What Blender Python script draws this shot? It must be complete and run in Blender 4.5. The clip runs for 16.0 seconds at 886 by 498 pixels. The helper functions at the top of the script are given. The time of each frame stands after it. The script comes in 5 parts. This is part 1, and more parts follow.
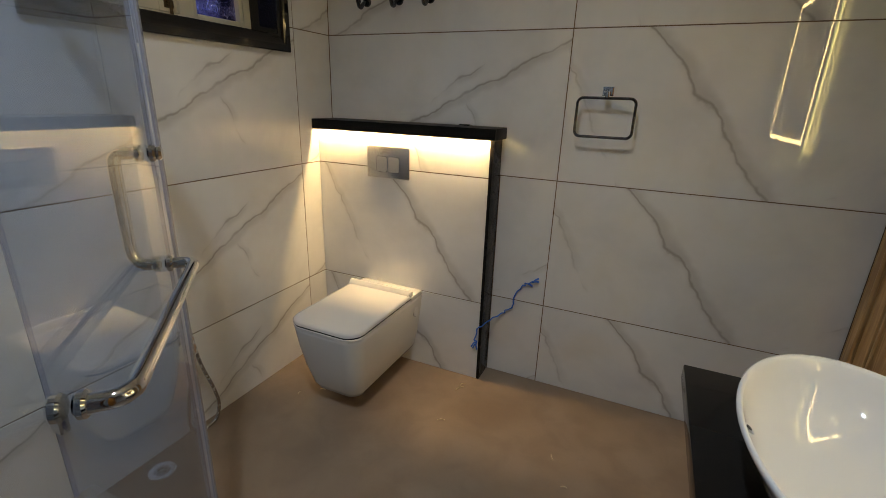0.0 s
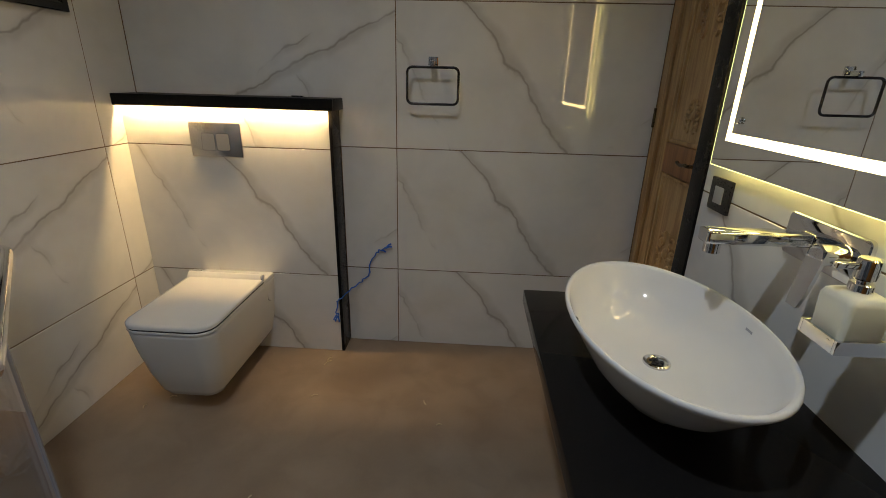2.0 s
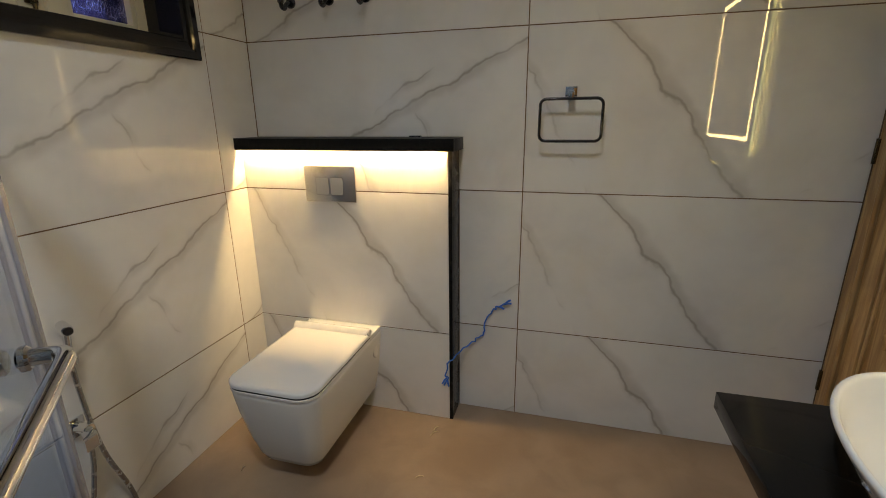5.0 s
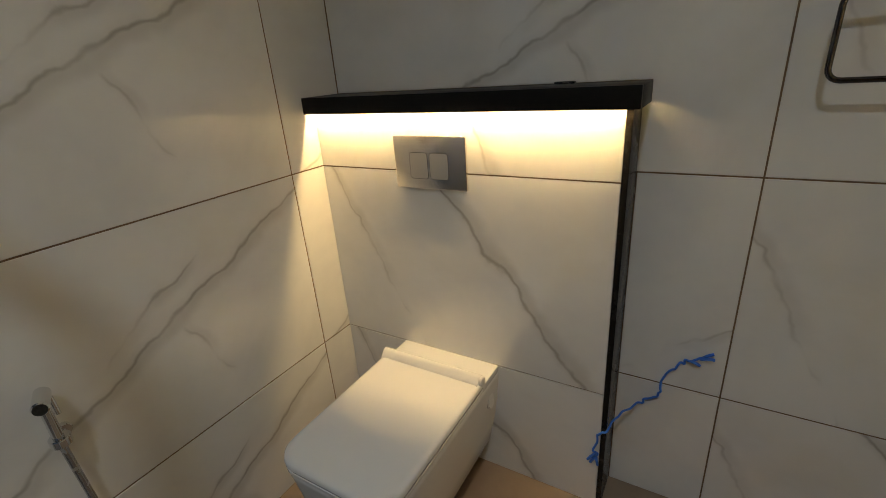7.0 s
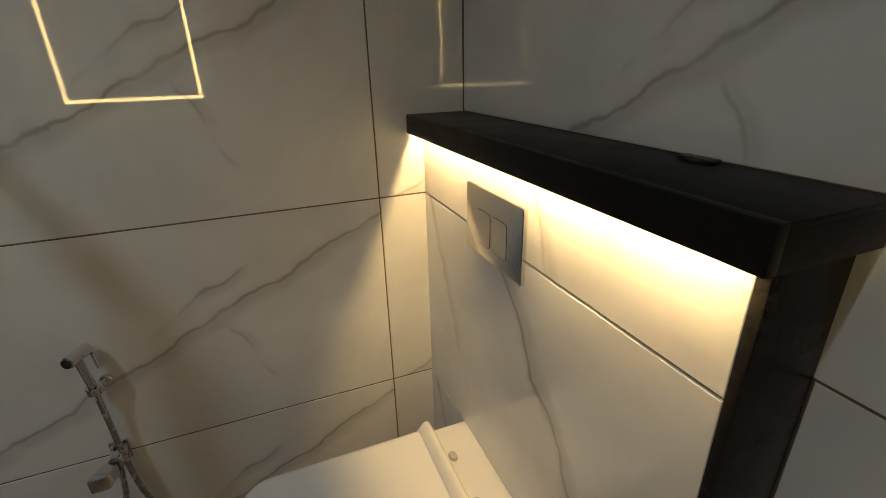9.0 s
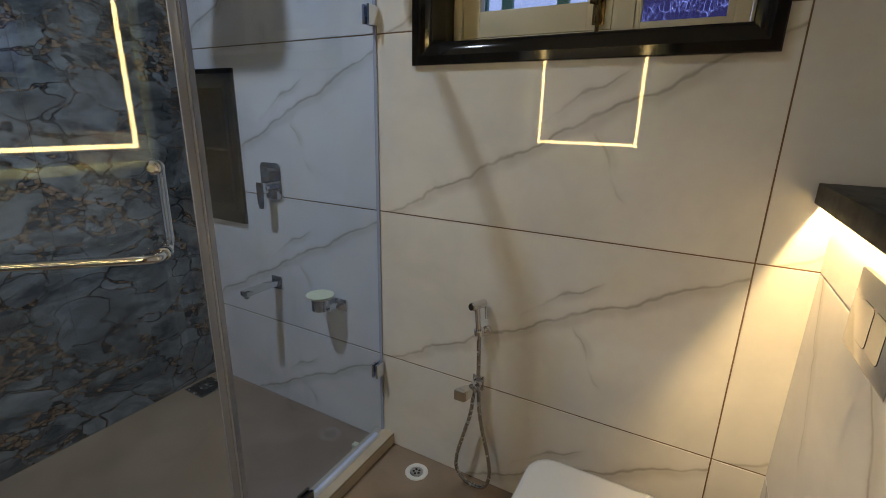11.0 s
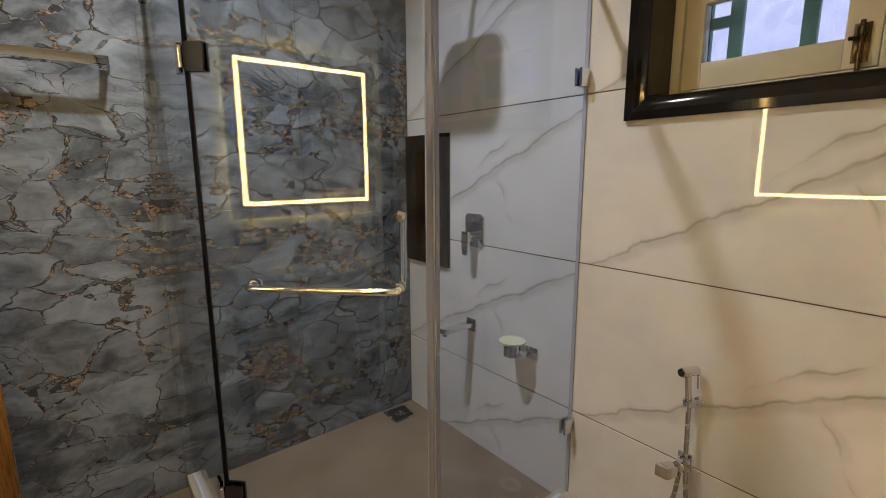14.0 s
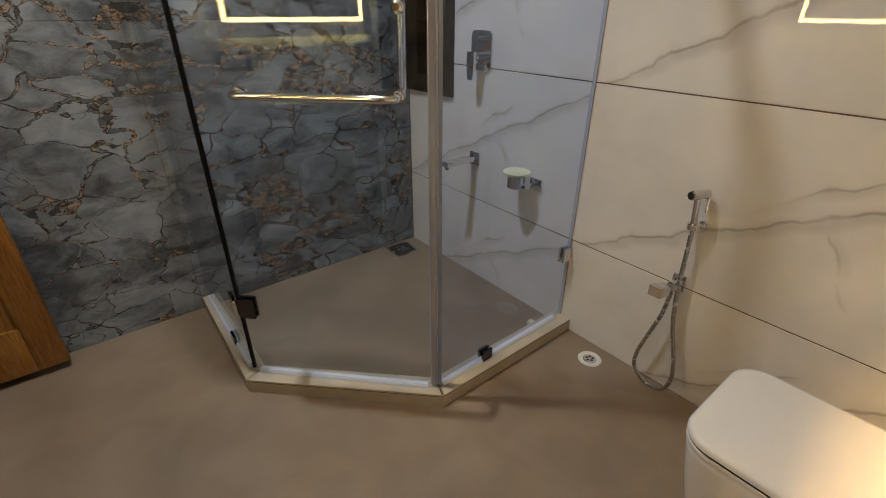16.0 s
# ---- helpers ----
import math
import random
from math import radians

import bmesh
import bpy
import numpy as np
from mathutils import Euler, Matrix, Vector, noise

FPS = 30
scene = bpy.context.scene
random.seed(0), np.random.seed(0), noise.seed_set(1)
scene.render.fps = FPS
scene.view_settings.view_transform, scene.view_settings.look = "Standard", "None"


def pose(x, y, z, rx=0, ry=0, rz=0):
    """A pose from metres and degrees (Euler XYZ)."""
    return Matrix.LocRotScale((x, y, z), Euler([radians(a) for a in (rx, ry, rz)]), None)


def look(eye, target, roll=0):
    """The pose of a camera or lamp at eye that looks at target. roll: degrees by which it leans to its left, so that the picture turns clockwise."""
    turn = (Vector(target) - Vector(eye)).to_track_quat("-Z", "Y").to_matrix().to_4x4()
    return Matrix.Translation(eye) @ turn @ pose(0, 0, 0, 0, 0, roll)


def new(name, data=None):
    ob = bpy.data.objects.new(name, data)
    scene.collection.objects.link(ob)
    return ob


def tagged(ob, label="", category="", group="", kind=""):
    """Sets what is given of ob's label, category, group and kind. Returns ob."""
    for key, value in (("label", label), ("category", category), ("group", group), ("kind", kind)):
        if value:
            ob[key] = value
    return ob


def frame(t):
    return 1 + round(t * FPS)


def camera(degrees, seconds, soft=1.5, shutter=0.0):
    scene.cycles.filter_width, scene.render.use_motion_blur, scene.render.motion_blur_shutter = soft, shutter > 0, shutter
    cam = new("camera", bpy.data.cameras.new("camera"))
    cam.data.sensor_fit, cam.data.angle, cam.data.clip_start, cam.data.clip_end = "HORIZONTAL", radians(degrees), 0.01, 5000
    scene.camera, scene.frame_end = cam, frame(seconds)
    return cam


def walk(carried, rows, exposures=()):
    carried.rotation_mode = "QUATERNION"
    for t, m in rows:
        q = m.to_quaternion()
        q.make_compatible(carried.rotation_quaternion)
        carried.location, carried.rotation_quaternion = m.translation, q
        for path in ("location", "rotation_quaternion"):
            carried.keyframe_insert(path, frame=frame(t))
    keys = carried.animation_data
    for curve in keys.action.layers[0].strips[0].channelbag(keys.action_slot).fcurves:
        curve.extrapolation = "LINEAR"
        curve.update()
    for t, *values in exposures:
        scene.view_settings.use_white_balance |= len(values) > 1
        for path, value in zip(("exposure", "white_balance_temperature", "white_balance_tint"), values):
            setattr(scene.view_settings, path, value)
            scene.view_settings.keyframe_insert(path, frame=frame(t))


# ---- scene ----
cam = camera(88.8, 16.0, soft=0.7)
EXPOSURES = [(0, 0.58, 8200, 12), (3, 0.22, 8250, 12), (5, 0.74, 8500, 12), (7.5, 0.03, 8350, 9), (8, -0.12, 8350, 9), (10.5, 0.38, 8100, 10),
             (12, 1.10, 8800, 14), (13, 1.20, 9500, 16), (14, 1.20, 10800, 18), (15, 1.16, 10900, 18), (16, 1.14, 10100, 17)]
PATH = [
    (0, (1.562, -2.009, 1.349), (0.787, -0.277, 0.718), 1.9),
    (0.5, (1.534, -2.0, 1.348), (0.931, -0.2, 0.718), 2.1),
    (1, (1.522, -2.024, 1.351), (1.111, -0.18, 0.692), 1.9),
    (1.5, (1.522, -2.061, 1.317), (1.283, -0.196, 0.637), 1.7),
    (2, (1.537, -2.101, 1.307), (1.437, -0.225, 0.62), 1.5),
    (2.5, (1.545, -2.121, 1.298), (1.567, -0.234, 0.634), 1.6),
    (3, (1.543, -2.109, 1.284), (1.613, -0.213, 0.653), 1.4),
    (3.5, (1.518, -2.074, 1.304), (1.5, -0.17, 0.692), 0.5),
    (4, (1.485, -2.004, 1.339), (1.296, -0.099, 0.759), -0.4),
    (4.5, (1.427, -1.912, 1.337), (1.069, -0.025, 0.778), -0.4),
    (5, (1.37, -1.821, 1.304), (0.858, 0.032, 0.752), -0.6),
    (5.2, (1.35, -1.761, 1.297), (0.776, 0.07, 0.732), -0.8),
    (7.5, (1.07, -1.011, 1.298), (-0.023, 0.468, 0.512), -4.6),
    (8, (1.117, -0.824, 1.329), (-0.144, 0.515, 0.544), -4.0),
    (10.3, (1.287, -0.378, 1.364), (-0.527, -0.853, 0.668), 0.8),
    (10.5, (1.329, -0.409, 1.364), (-0.457, -1.012, 0.696), 0.9),
    (11, (1.352, -0.424, 1.366), (-0.333, -1.344, 0.804), 1.2),
    (11.5, (1.398, -0.42, 1.384), (-0.175, -1.587, 0.983), 1.2),
    (12, (1.436, -0.426, 1.426), (-0.035, -1.765, 1.22), 1.2),
    (12.5, (1.463, -0.429, 1.444), (0.088, -1.879, 1.376), 0.5),
    (13, (1.466, -0.441, 1.432), (0.155, -1.949, 1.351), 0.0),
    (13.5, (1.458, -0.455, 1.404), (0.181, -1.984, 1.221), -0.2),
    (13.8, (1.457, -0.467, 1.387), (0.194, -1.992, 1.106), -0.2),
    (14, (1.453, -0.466, 1.368), (0.207, -1.992, 1.022), -0.2),
    (14.5, (1.446, -0.474, 1.329), (0.232, -1.976, 0.808), -0.1),
    (15, (1.439, -0.474, 1.293), (0.259, -1.939, 0.614), 0.0),
    (15.5, (1.435, -0.482, 1.262), (0.291, -1.904, 0.444), 0.2),
    (16, (1.433, -0.494, 1.235), (0.319, -1.868, 0.303), 0.3),
]
walk(cam, [(t, look(eye, target, roll)) for t, eye, target, roll in PATH], EXPOSURES)

# ---- world and lights ----
world = bpy.data.worlds.new("dusk")
scene.world = world
world.use_nodes = True
wn = world.node_tree
sky = wn.nodes.new("ShaderNodeTexSky")
sky.sky_type, sky.sun_disc = "NISHITA", False
sky.sun_elevation, sky.sun_rotation = radians(4), radians(200)
wn.links.new(sky.outputs[0], wn.nodes["Background"].inputs[0])
wn.nodes["Background"].inputs[1].default_value = 0.05

LAMP = (1.15, -1.86, 2.86)
lamp = bpy.data.lights.new("ceiling_lamp", "AREA")
lamp.shape, lamp.size, lamp.energy, lamp.color = "DISK", 0.085, 11.2, (0.55, 0.725, 1.0)
lamp.spread = radians(132)
lamp_ob = new("ceiling_lamp", lamp)
lamp_ob.location = LAMP

STRIP_POWER, MIRROR_POWER, BACK_POWER = 500.0, 14.0, 9.0
WARM = (1.0, 0.74, 0.39, 1)


# ---- materials ----
class Nodes:
    """Small helper to wire node materials."""

    def __init__(self, name):
        self.mat = bpy.data.materials.new(name)
        self.mat.use_nodes = True
        self.tree = self.mat.node_tree
        self.bsdf = self.tree.nodes["Principled BSDF"]
        self.out = self.tree.nodes["Material Output"]

    def node(self, kind, **values):
        n = self.tree.nodes.new(kind)
        if "operation" in values:
            n.operation = values["operation"]
        if "use_clamp" in values:
            n.use_clamp = values["use_clamp"]
        if "interpolation_type" in values:
            n.interpolation_type = values["interpolation_type"]
        if "data_type" in values:
            n.data_type = values["data_type"]
        if "blend_type" in values:
            n.blend_type = values["blend_type"]
        if "feature" in values:
            n.feature = values["feature"]
        if "uv_map" in values:
            n.uv_map = values["uv_map"]
        return n

    def put(self, socket, value):
        if isinstance(value, bpy.types.NodeSocket):
            self.tree.links.new(value, socket)
        else:
            socket.default_value = value

    def math(self, op, a, b=0.0, clamp=False):
        n = self.node("ShaderNodeMath", operation=op, use_clamp=clamp)
        self.put(n.inputs[0], a)
        self.put(n.inputs[1], b)
        return n.outputs[0]

    def ramp(self, value, lo, hi, to0=0.0, to1=1.0):
        n = self.node("ShaderNodeMapRange", interpolation_type="SMOOTHSTEP")
        for i, v in enumerate((value, lo, hi, to0, to1)):
            self.put(n.inputs[i], v)
        return n.outputs[0]

    def mix(self, f, a, b, blend="MIX"):
        n = self.node("ShaderNodeMix", data_type="RGBA", blend_type=blend)
        self.put(n.inputs[0], f)
        self.put(n.inputs[6], a)
        self.put(n.inputs[7], b)
        return n.outputs[2]

    def noise(self, vec, scale, detail=4.0, rough=0.55, distort=0.0):
        n = self.node("ShaderNodeTexNoise")
        if vec is not None:
            self.put(n.inputs["Vector"], vec)
        n.inputs["Scale"].default_value = scale
        n.inputs["Detail"].default_value = detail
        n.inputs["Roughness"].default_value = rough
        n.inputs["Distortion"].default_value = distort
        return n

    def coords(self, which="Object"):
        return self.node("ShaderNodeTexCoord").outputs[which]

    def world_place(self):
        return self.node("ShaderNodeNewGeometry").outputs["Position"]

    def bump(self, height, strength, distance=0.01):
        n = self.node("ShaderNodeBump")
        n.inputs["Strength"].default_value = strength
        n.inputs["Distance"].default_value = distance
        self.put(n.inputs["Height"], height)
        self.put(self.bsdf.inputs["Normal"], n.outputs[0])

    def set(self, **values):
        for key, value in values.items():
            self.put(self.bsdf.inputs[key.replace("_", " ")], value)
        return self


def rgb(r, g, b):
    return (r, g, b, 1.0)


def plain(name, colour, rough, metal=0.0, vary=0.08, scale=18.0, bump=0.0, bump_scale=60.0, coat=0.0, spec=0.5):
    """A surface with slight mottling, uneven gloss and fine relief."""
    m = Nodes(name)
    p = m.world_place()
    n = m.noise(p, scale)
    f = m.noise(p, scale * 9, 3.0)
    dark = tuple(c * (1 - vary * 2) for c in colour[:3]) + (1,)
    light = tuple(min(1, c * (1 + vary)) for c in colour[:3]) + (1,)
    m.set(Base_Color=m.mix(n.outputs[0], dark, light), Metallic=metal, Coat_Weight=coat)
    m.bsdf.inputs["Specular IOR Level"].default_value = spec
    m.put(m.bsdf.inputs["Roughness"], m.ramp(f.outputs[0], 0.25, 0.75, rough * 0.8, min(1, rough * 1.25)))
    if bump:
        m.bump(m.noise(p, bump_scale, 4.0).outputs[0], bump, 0.002)
    return m.mat


def marble(name, kind):
    """Glossy white porcelain with printed grey veins; u and v in metres on the tile."""
    m = Nodes(name)
    uv = m.node("ShaderNodeUVMap", uv_map="UVMap").outputs[0]
    sep = m.node("ShaderNodeSeparateXYZ")
    m.put(sep.inputs[0], uv)
    u, v = sep.outputs[0], sep.outputs[1]
    w1 = m.math("SUBTRACT", m.noise(uv, 5.0, 3.0, 0.5).outputs[0], 0.5)
    w2 = m.math("SUBTRACT", m.noise(uv, 28.0, 3.0).outputs[0], 0.5)
    wob = m.math("ADD", m.math("MULTIPLY", w1, 0.115), m.math("MULTIPLY", w2, 0.010))

    def vein(d, core, soft, strength):
        d = m.math("ADD", d, wob)
        near = m.ramp(m.math("ABSOLUTE", d), 0.0, core, strength * 0.75, 0.0)
        haze = m.ramp(m.math("ABSOLUTE", m.math("SUBTRACT", d, soft * 0.3)), 0.0, soft, strength * 0.45, 0.0)
        return m.math("MINIMUM", m.math("ADD", near, haze), 0.9)

    if kind == "A":
        line1 = m.math("ADD", m.math("MULTIPLY", m.math("SUBTRACT", u, 0.31), 0.79), m.math("MULTIPLY", m.math("SUBTRACT", v, 0.6), 0.61))
        line2 = m.math("ADD", m.math("MULTIPLY", m.math("SUBTRACT", u, 0.02), 0.88), m.math("MULTIPLY", m.math("SUBTRACT", v, 0.43), 0.47))
        line3 = m.math("ADD", m.math("MULTIPLY", m.math("SUBTRACT", u, 1.05), 0.6), m.math("MULTIPLY", m.math("SUBTRACT", v, 0.10), -0.8))
    else:
        line1 = m.math("ADD", m.math("MULTIPLY", m.math("SUBTRACT", u, 0.03), 0.44), m.math("MULTIPLY", v, -0.9))
        line2 = m.math("ADD", m.math("MULTIPLY", m.math("SUBTRACT", u, 0.55), 0.55), m.math("MULTIPLY", m.math("SUBTRACT", v, 0.30), -0.83))
        line3 = m.math("ADD", m.math("MULTIPLY", m.math("SUBTRACT", u, 0.9), 0.85), m.math("MULTIPLY", m.math("SUBTRACT", v, 0.05), 0.5))
    patch = m.ramp(m.noise(uv, 3.1, 2.0).outputs[0], 0.42, 0.62)
    patch2 = m.ramp(m.noise(uv, 4.3, 2.0).outputs[0], 0.48, 0.62)
    cut2 = m.ramp(v, 0.22, 0.30) if kind == "B" else 1.0
    a = m.math("MULTIPLY", vein(line1, 0.009, 0.040, 0.70), m.ramp(m.noise(uv, 4.0, 3.0).outputs[0], 0.30, 0.52, 0.45, 1.0))
    b = m.math("MULTIPLY", vein(line2, 0.007, 0.030, 0.56), m.math("MULTIPLY", patch, cut2))
    c = m.math("MULTIPLY", vein(line3, 0.006, 0.026, 0.44), patch2)
    total = m.math("MAXIMUM", a, m.math("MAXIMUM", b, c), True)
    cloud = m.noise(uv, 2.4, 4.0, 0.6, 0.4)
    base = m.mix(m.ramp(cloud.outputs[0], 0.35, 0.7), rgb(0.80, 0.79, 0.765), rgb(0.70, 0.695, 0.68))
    warm = m.mix(m.noise(uv, 9.0, 2.0).outputs[0], rgb(0.27, 0.255, 0.245), rgb(0.36, 0.32, 0.26))
    # Patchy ochre tint puts warm wall shadows into the tile colour.
    shadow_tint = m.ramp(m.noise(m.world_place(), 2.3, 4.0, 0.6).outputs[0], 0.48, 0.75, 0.0, 0.28)
    base = m.mix(shadow_tint, base, rgb(0.70, 0.62, 0.47))
    m.set(Base_Color=m.mix(total, base, warm), IOR=1.72)
    p = m.world_place()
    m.put(m.bsdf.inputs["Roughness"], m.ramp(m.noise(p, 7.0, 4.0).outputs[0], 0.3, 0.75, 0.012, 0.035))
    m.bump(m.noise(p, 1.3, 1.0).outputs[0], 0.004, 0.01)
    return m.mat


def breccia(name):
    """Dark polished stone: angular blue-grey fragments, cracked, bound by seams of brown crystal."""
    m = Nodes(name)
    p = m.world_place()
    mp = m.node("ShaderNodeMapping")
    mp.inputs["Rotation"].default_value = (0, radians(24), 0)
    mp.inputs["Scale"].default_value = (0.85, 1.0, 1.3)
    m.put(mp.inputs[0], p)
    q = mp.outputs[0]

    def warped(scale, amount, detail):
        n = m.noise(q, scale, detail, 0.5)
        vm = m.node("ShaderNodeVectorMath", operation="MULTIPLY_ADD")
        m.put(vm.inputs[0], n.outputs[1])
        vm.inputs[1].default_value = (amount, amount, amount)
        m.put(vm.inputs[2], q)
        return vm.outputs[0]

    s = warped(3.0, 0.36, 4.0)
    s2 = warped(14.0, 0.05, 3.0)

    def cells(vec, scale, feature):
        n = m.node("ShaderNodeTexVoronoi", feature=feature)
        m.put(n.inputs["Vector"], vec)
        n.inputs["Scale"].default_value = scale
        return n

    def split(colour):
        n = m.node("ShaderNodeSeparateColor")
        m.put(n.inputs[0], colour)
        return n

    edge = cells(s, 6.6, "DISTANCE_TO_EDGE").outputs["Distance"]
    one = split(cells(s, 6.6, "F1").outputs["Color"])
    two = split(cells(s2, 38.0, "F1").outputs["Color"])
    edge2 = cells(s2, 38.0, "DISTANCE_TO_EDGE").outputs["Distance"]
    cloud = m.noise(s, 7.0, 5.0, 0.6, 0.4).outputs[0]
    fine = m.noise(q, 60.0, 4.0, 0.7).outputs[0]
    # whole fragments: each its own tone, cloudy inside
    tone = m.math("ADD", m.math("MULTIPLY", one.outputs[0], 0.15), m.math("ADD", m.math("MULTIPLY", cloud, 1.05), m.math("MULTIPLY", fine, 0.12)))
    grey = m.mix(m.ramp(tone, 0.34, 1.0), rgb(0.045, 0.053, 0.060), rgb(0.315, 0.36, 0.40))
    coal = m.math("MULTIPLY", m.ramp(one.outputs[1], 0.80, 0.84, 0.0, 0.35), m.ramp(cloud, 0.35, 0.6, 1.0, 0.2))
    grey = m.mix(coal, grey, rgb(0.055, 0.060, 0.070))
    # crushed seams of small fragments and brown crystal
    bits = m.mix(two.outputs[0], rgb(0.040, 0.044, 0.048), rgb(0.235, 0.26, 0.275))
    crystal = m.mix(m.ramp(m.noise(q, 52.0, 4.0, 0.7).outputs[0], 0.36, 0.62), rgb(0.030, 0.022, 0.017), rgb(0.40, 0.275, 0.195))
    bits = m.mix(m.ramp(two.outputs[1], 0.52, 0.60, 0.0, 0.85), bits, crystal)
    web = m.mix(m.ramp(edge2, 0.004, 0.045), rgb(0.030, 0.022, 0.017), bits)
    zone = m.ramp(m.noise(q, 1.9, 3.0, 0.55).outputs[0], 0.47, 0.64)
    ragged = m.ramp(m.noise(q, 11.0, 5.0, 0.7).outputs[0], 0.3, 0.7, 0.15, 1.7)
    thread = m.ramp(m.noise(q, 3.1, 3.0).outputs[0], 0.38, 0.60, 0.1, 1.0)
    wide = m.math("ADD", m.math("MULTIPLY", m.math("MULTIPLY", zone, 0.17), ragged), m.math("MULTIPLY", m.math("MULTIPLY", thread, ragged), 0.030))
    gap = m.math("SUBTRACT", edge, wide)
    inside = m.ramp(gap, -0.004, 0.003)
    rim_ = m.math("MULTIPLY", m.ramp(m.math("ABSOLUTE", gap), 0.0, 0.024, 0.90, 0.0), m.ramp(m.noise(q, 5.2, 4.0, 0.6).outputs[0], 0.44, 0.60, 0.06, 1.0))
    # hair cracks across the fragments
    hair = m.ramp(cells(s, 11.0, "DISTANCE_TO_EDGE").outputs["Distance"], 0.0, 0.028, 0.85, 0.0)
    hair = m.math("MULTIPLY", hair, m.ramp(m.noise(q, 4.3, 4.0).outputs[0], 0.54, 0.62))
    body = m.mix(hair, grey, rgb(0.045, 0.034, 0.028))
    colour = m.mix(rim_, m.mix(inside, web, body), rgb(0.022, 0.017, 0.014))
    m.set(Base_Color=colour)
    m.put(m.bsdf.inputs["Roughness"], m.ramp(m.noise(p, 8.0).outputs[0], 0.3, 0.7, 0.010, 0.025))
    return m.mat


def floor_stone(name):
    """Taupe porcelain under a film of building dust."""
    m = Nodes(name)
    p = m.world_place()
    cloud = m.noise(p, 1.9, 2.0, 0.45).outputs[0]
    fine = m.noise(p, 90.0, 3.0).outputs[0]
    dust = m.ramp(m.noise(p, 3.2, 2.5, 0.5).outputs[0], 0.3, 0.75)
    base = m.mix(m.ramp(cloud, 0.25, 0.75), rgb(0.245, 0.170, 0.115), rgb(0.315, 0.222, 0.152))
    base = m.mix(m.math("MULTIPLY", dust, 0.24), base, rgb(0.50, 0.385, 0.30))
    base = m.mix(m.math("MULTIPLY", fine, 0.14), base, rgb(0.12, 0.09, 0.07))
    mop = m.ramp(m.noise(p, 7.0, 3.0, 0.5, 0.6).outputs[0], 0.35, 0.75)
    base = m.mix(m.math("MULTIPLY", mop, 0.32), base, rgb(0.17, 0.118, 0.08))
    crumb = m.ramp(m.noise(p, 230.0, 1.0).outputs[0], 0.76, 0.79)
    base = m.mix(m.math("MULTIPLY", crumb, 0.3), base, rgb(0.58, 0.50, 0.42))
    m.set(Base_Color=base)
    m.put(m.bsdf.inputs["Roughness"], m.ramp(dust, 0.0, 1.0, 0.30, 0.42))
    m.bump(fine, 0.05, 0.002)
    return m.mat


def timber(name, light, dark, rough, axis="z", scale=1.0, coat=0.0):
    """Wood with long grain along one axis and knots of tone."""
    m = Nodes(name)
    mp = m.node("ShaderNodeMapping")
    mp.inputs["Scale"].default_value = {"z": (14 * scale, 14 * scale, 1.1 * scale), "x": (1.1 * scale, 14 * scale, 14 * scale)}[axis]
    m.put(mp.inputs[0], m.world_place())
    rings = m.noise(mp.outputs[0], 2.2, 5.0, 0.6, 1.3).outputs[0]
    fibre = m.noise(mp.outputs[0], 14.0, 4.0, 0.7).outputs[0]
    tone = m.math("ADD", m.math("MULTIPLY", rings, 0.75), m.math("MULTIPLY", fibre, 0.25))
    blot = m.noise(m.world_place(), 7.0, 3.0).outputs[0]
    col = m.mix(m.ramp(tone, 0.34, 0.66), dark, light)
    col = m.mix(m.ramp(blot, 0.5, 0.8, 0.0, 0.4), col, dark)
    m.set(Base_Color=col, Coat_Weight=coat)
    m.put(m.bsdf.inputs["Roughness"], m.ramp(fibre, 0.2, 0.8, rough * 0.8, rough * 1.2))
    m.bump(tone, 0.12, 0.002)
    return m.mat


def granite(name, rough, spec=0.5):
    m = Nodes(name)
    m.bsdf.inputs["Specular IOR Level"].default_value = spec
    p = m.world_place()
    speck = m.ramp(m.noise(p, 420.0, 2.0).outputs[0], 0.66, 0.74)
    m.set(Base_Color=m.mix(m.math("MULTIPLY", speck, 0.5), rgb(0.011, 0.010, 0.0095), rgb(0.07, 0.065, 0.06)))
    m.put(m.bsdf.inputs["Roughness"], m.ramp(m.noise(p, 14.0, 5.0, 0.7).outputs[0], 0.35, 0.7, rough * 0.92, rough * 1.12))
    return m.mat


def clear_glass(name, tint=(0.915, 0.955, 0.99, 1), gloss=0.0):
    """Pane: lets light through, mirrors by Fresnel."""
    m = Nodes(name)
    m.tree.nodes.remove(m.bsdf)
    through_ = m.node("ShaderNodeBsdfTransparent")
    through_.inputs[0].default_value = tint
    shine = m.node("ShaderNodeBsdfGlossy")
    shine.inputs["Roughness"].default_value = gloss
    lw = m.node("ShaderNodeLayerWeight")
    lw.inputs[0].default_value = 0.5
    fres = m.math("ADD", m.math("MULTIPLY", m.math("POWER", lw.outputs["Facing"], 5.0), 0.94), 0.055)
    mixer = m.node("ShaderNodeMixShader")
    m.put(mixer.inputs[0], fres)
    m.put(mixer.inputs[1], through_.outputs[0])
    m.put(mixer.inputs[2], shine.outputs[0])
    m.put(m.out.inputs[0], mixer.outputs[0])
    return m.mat


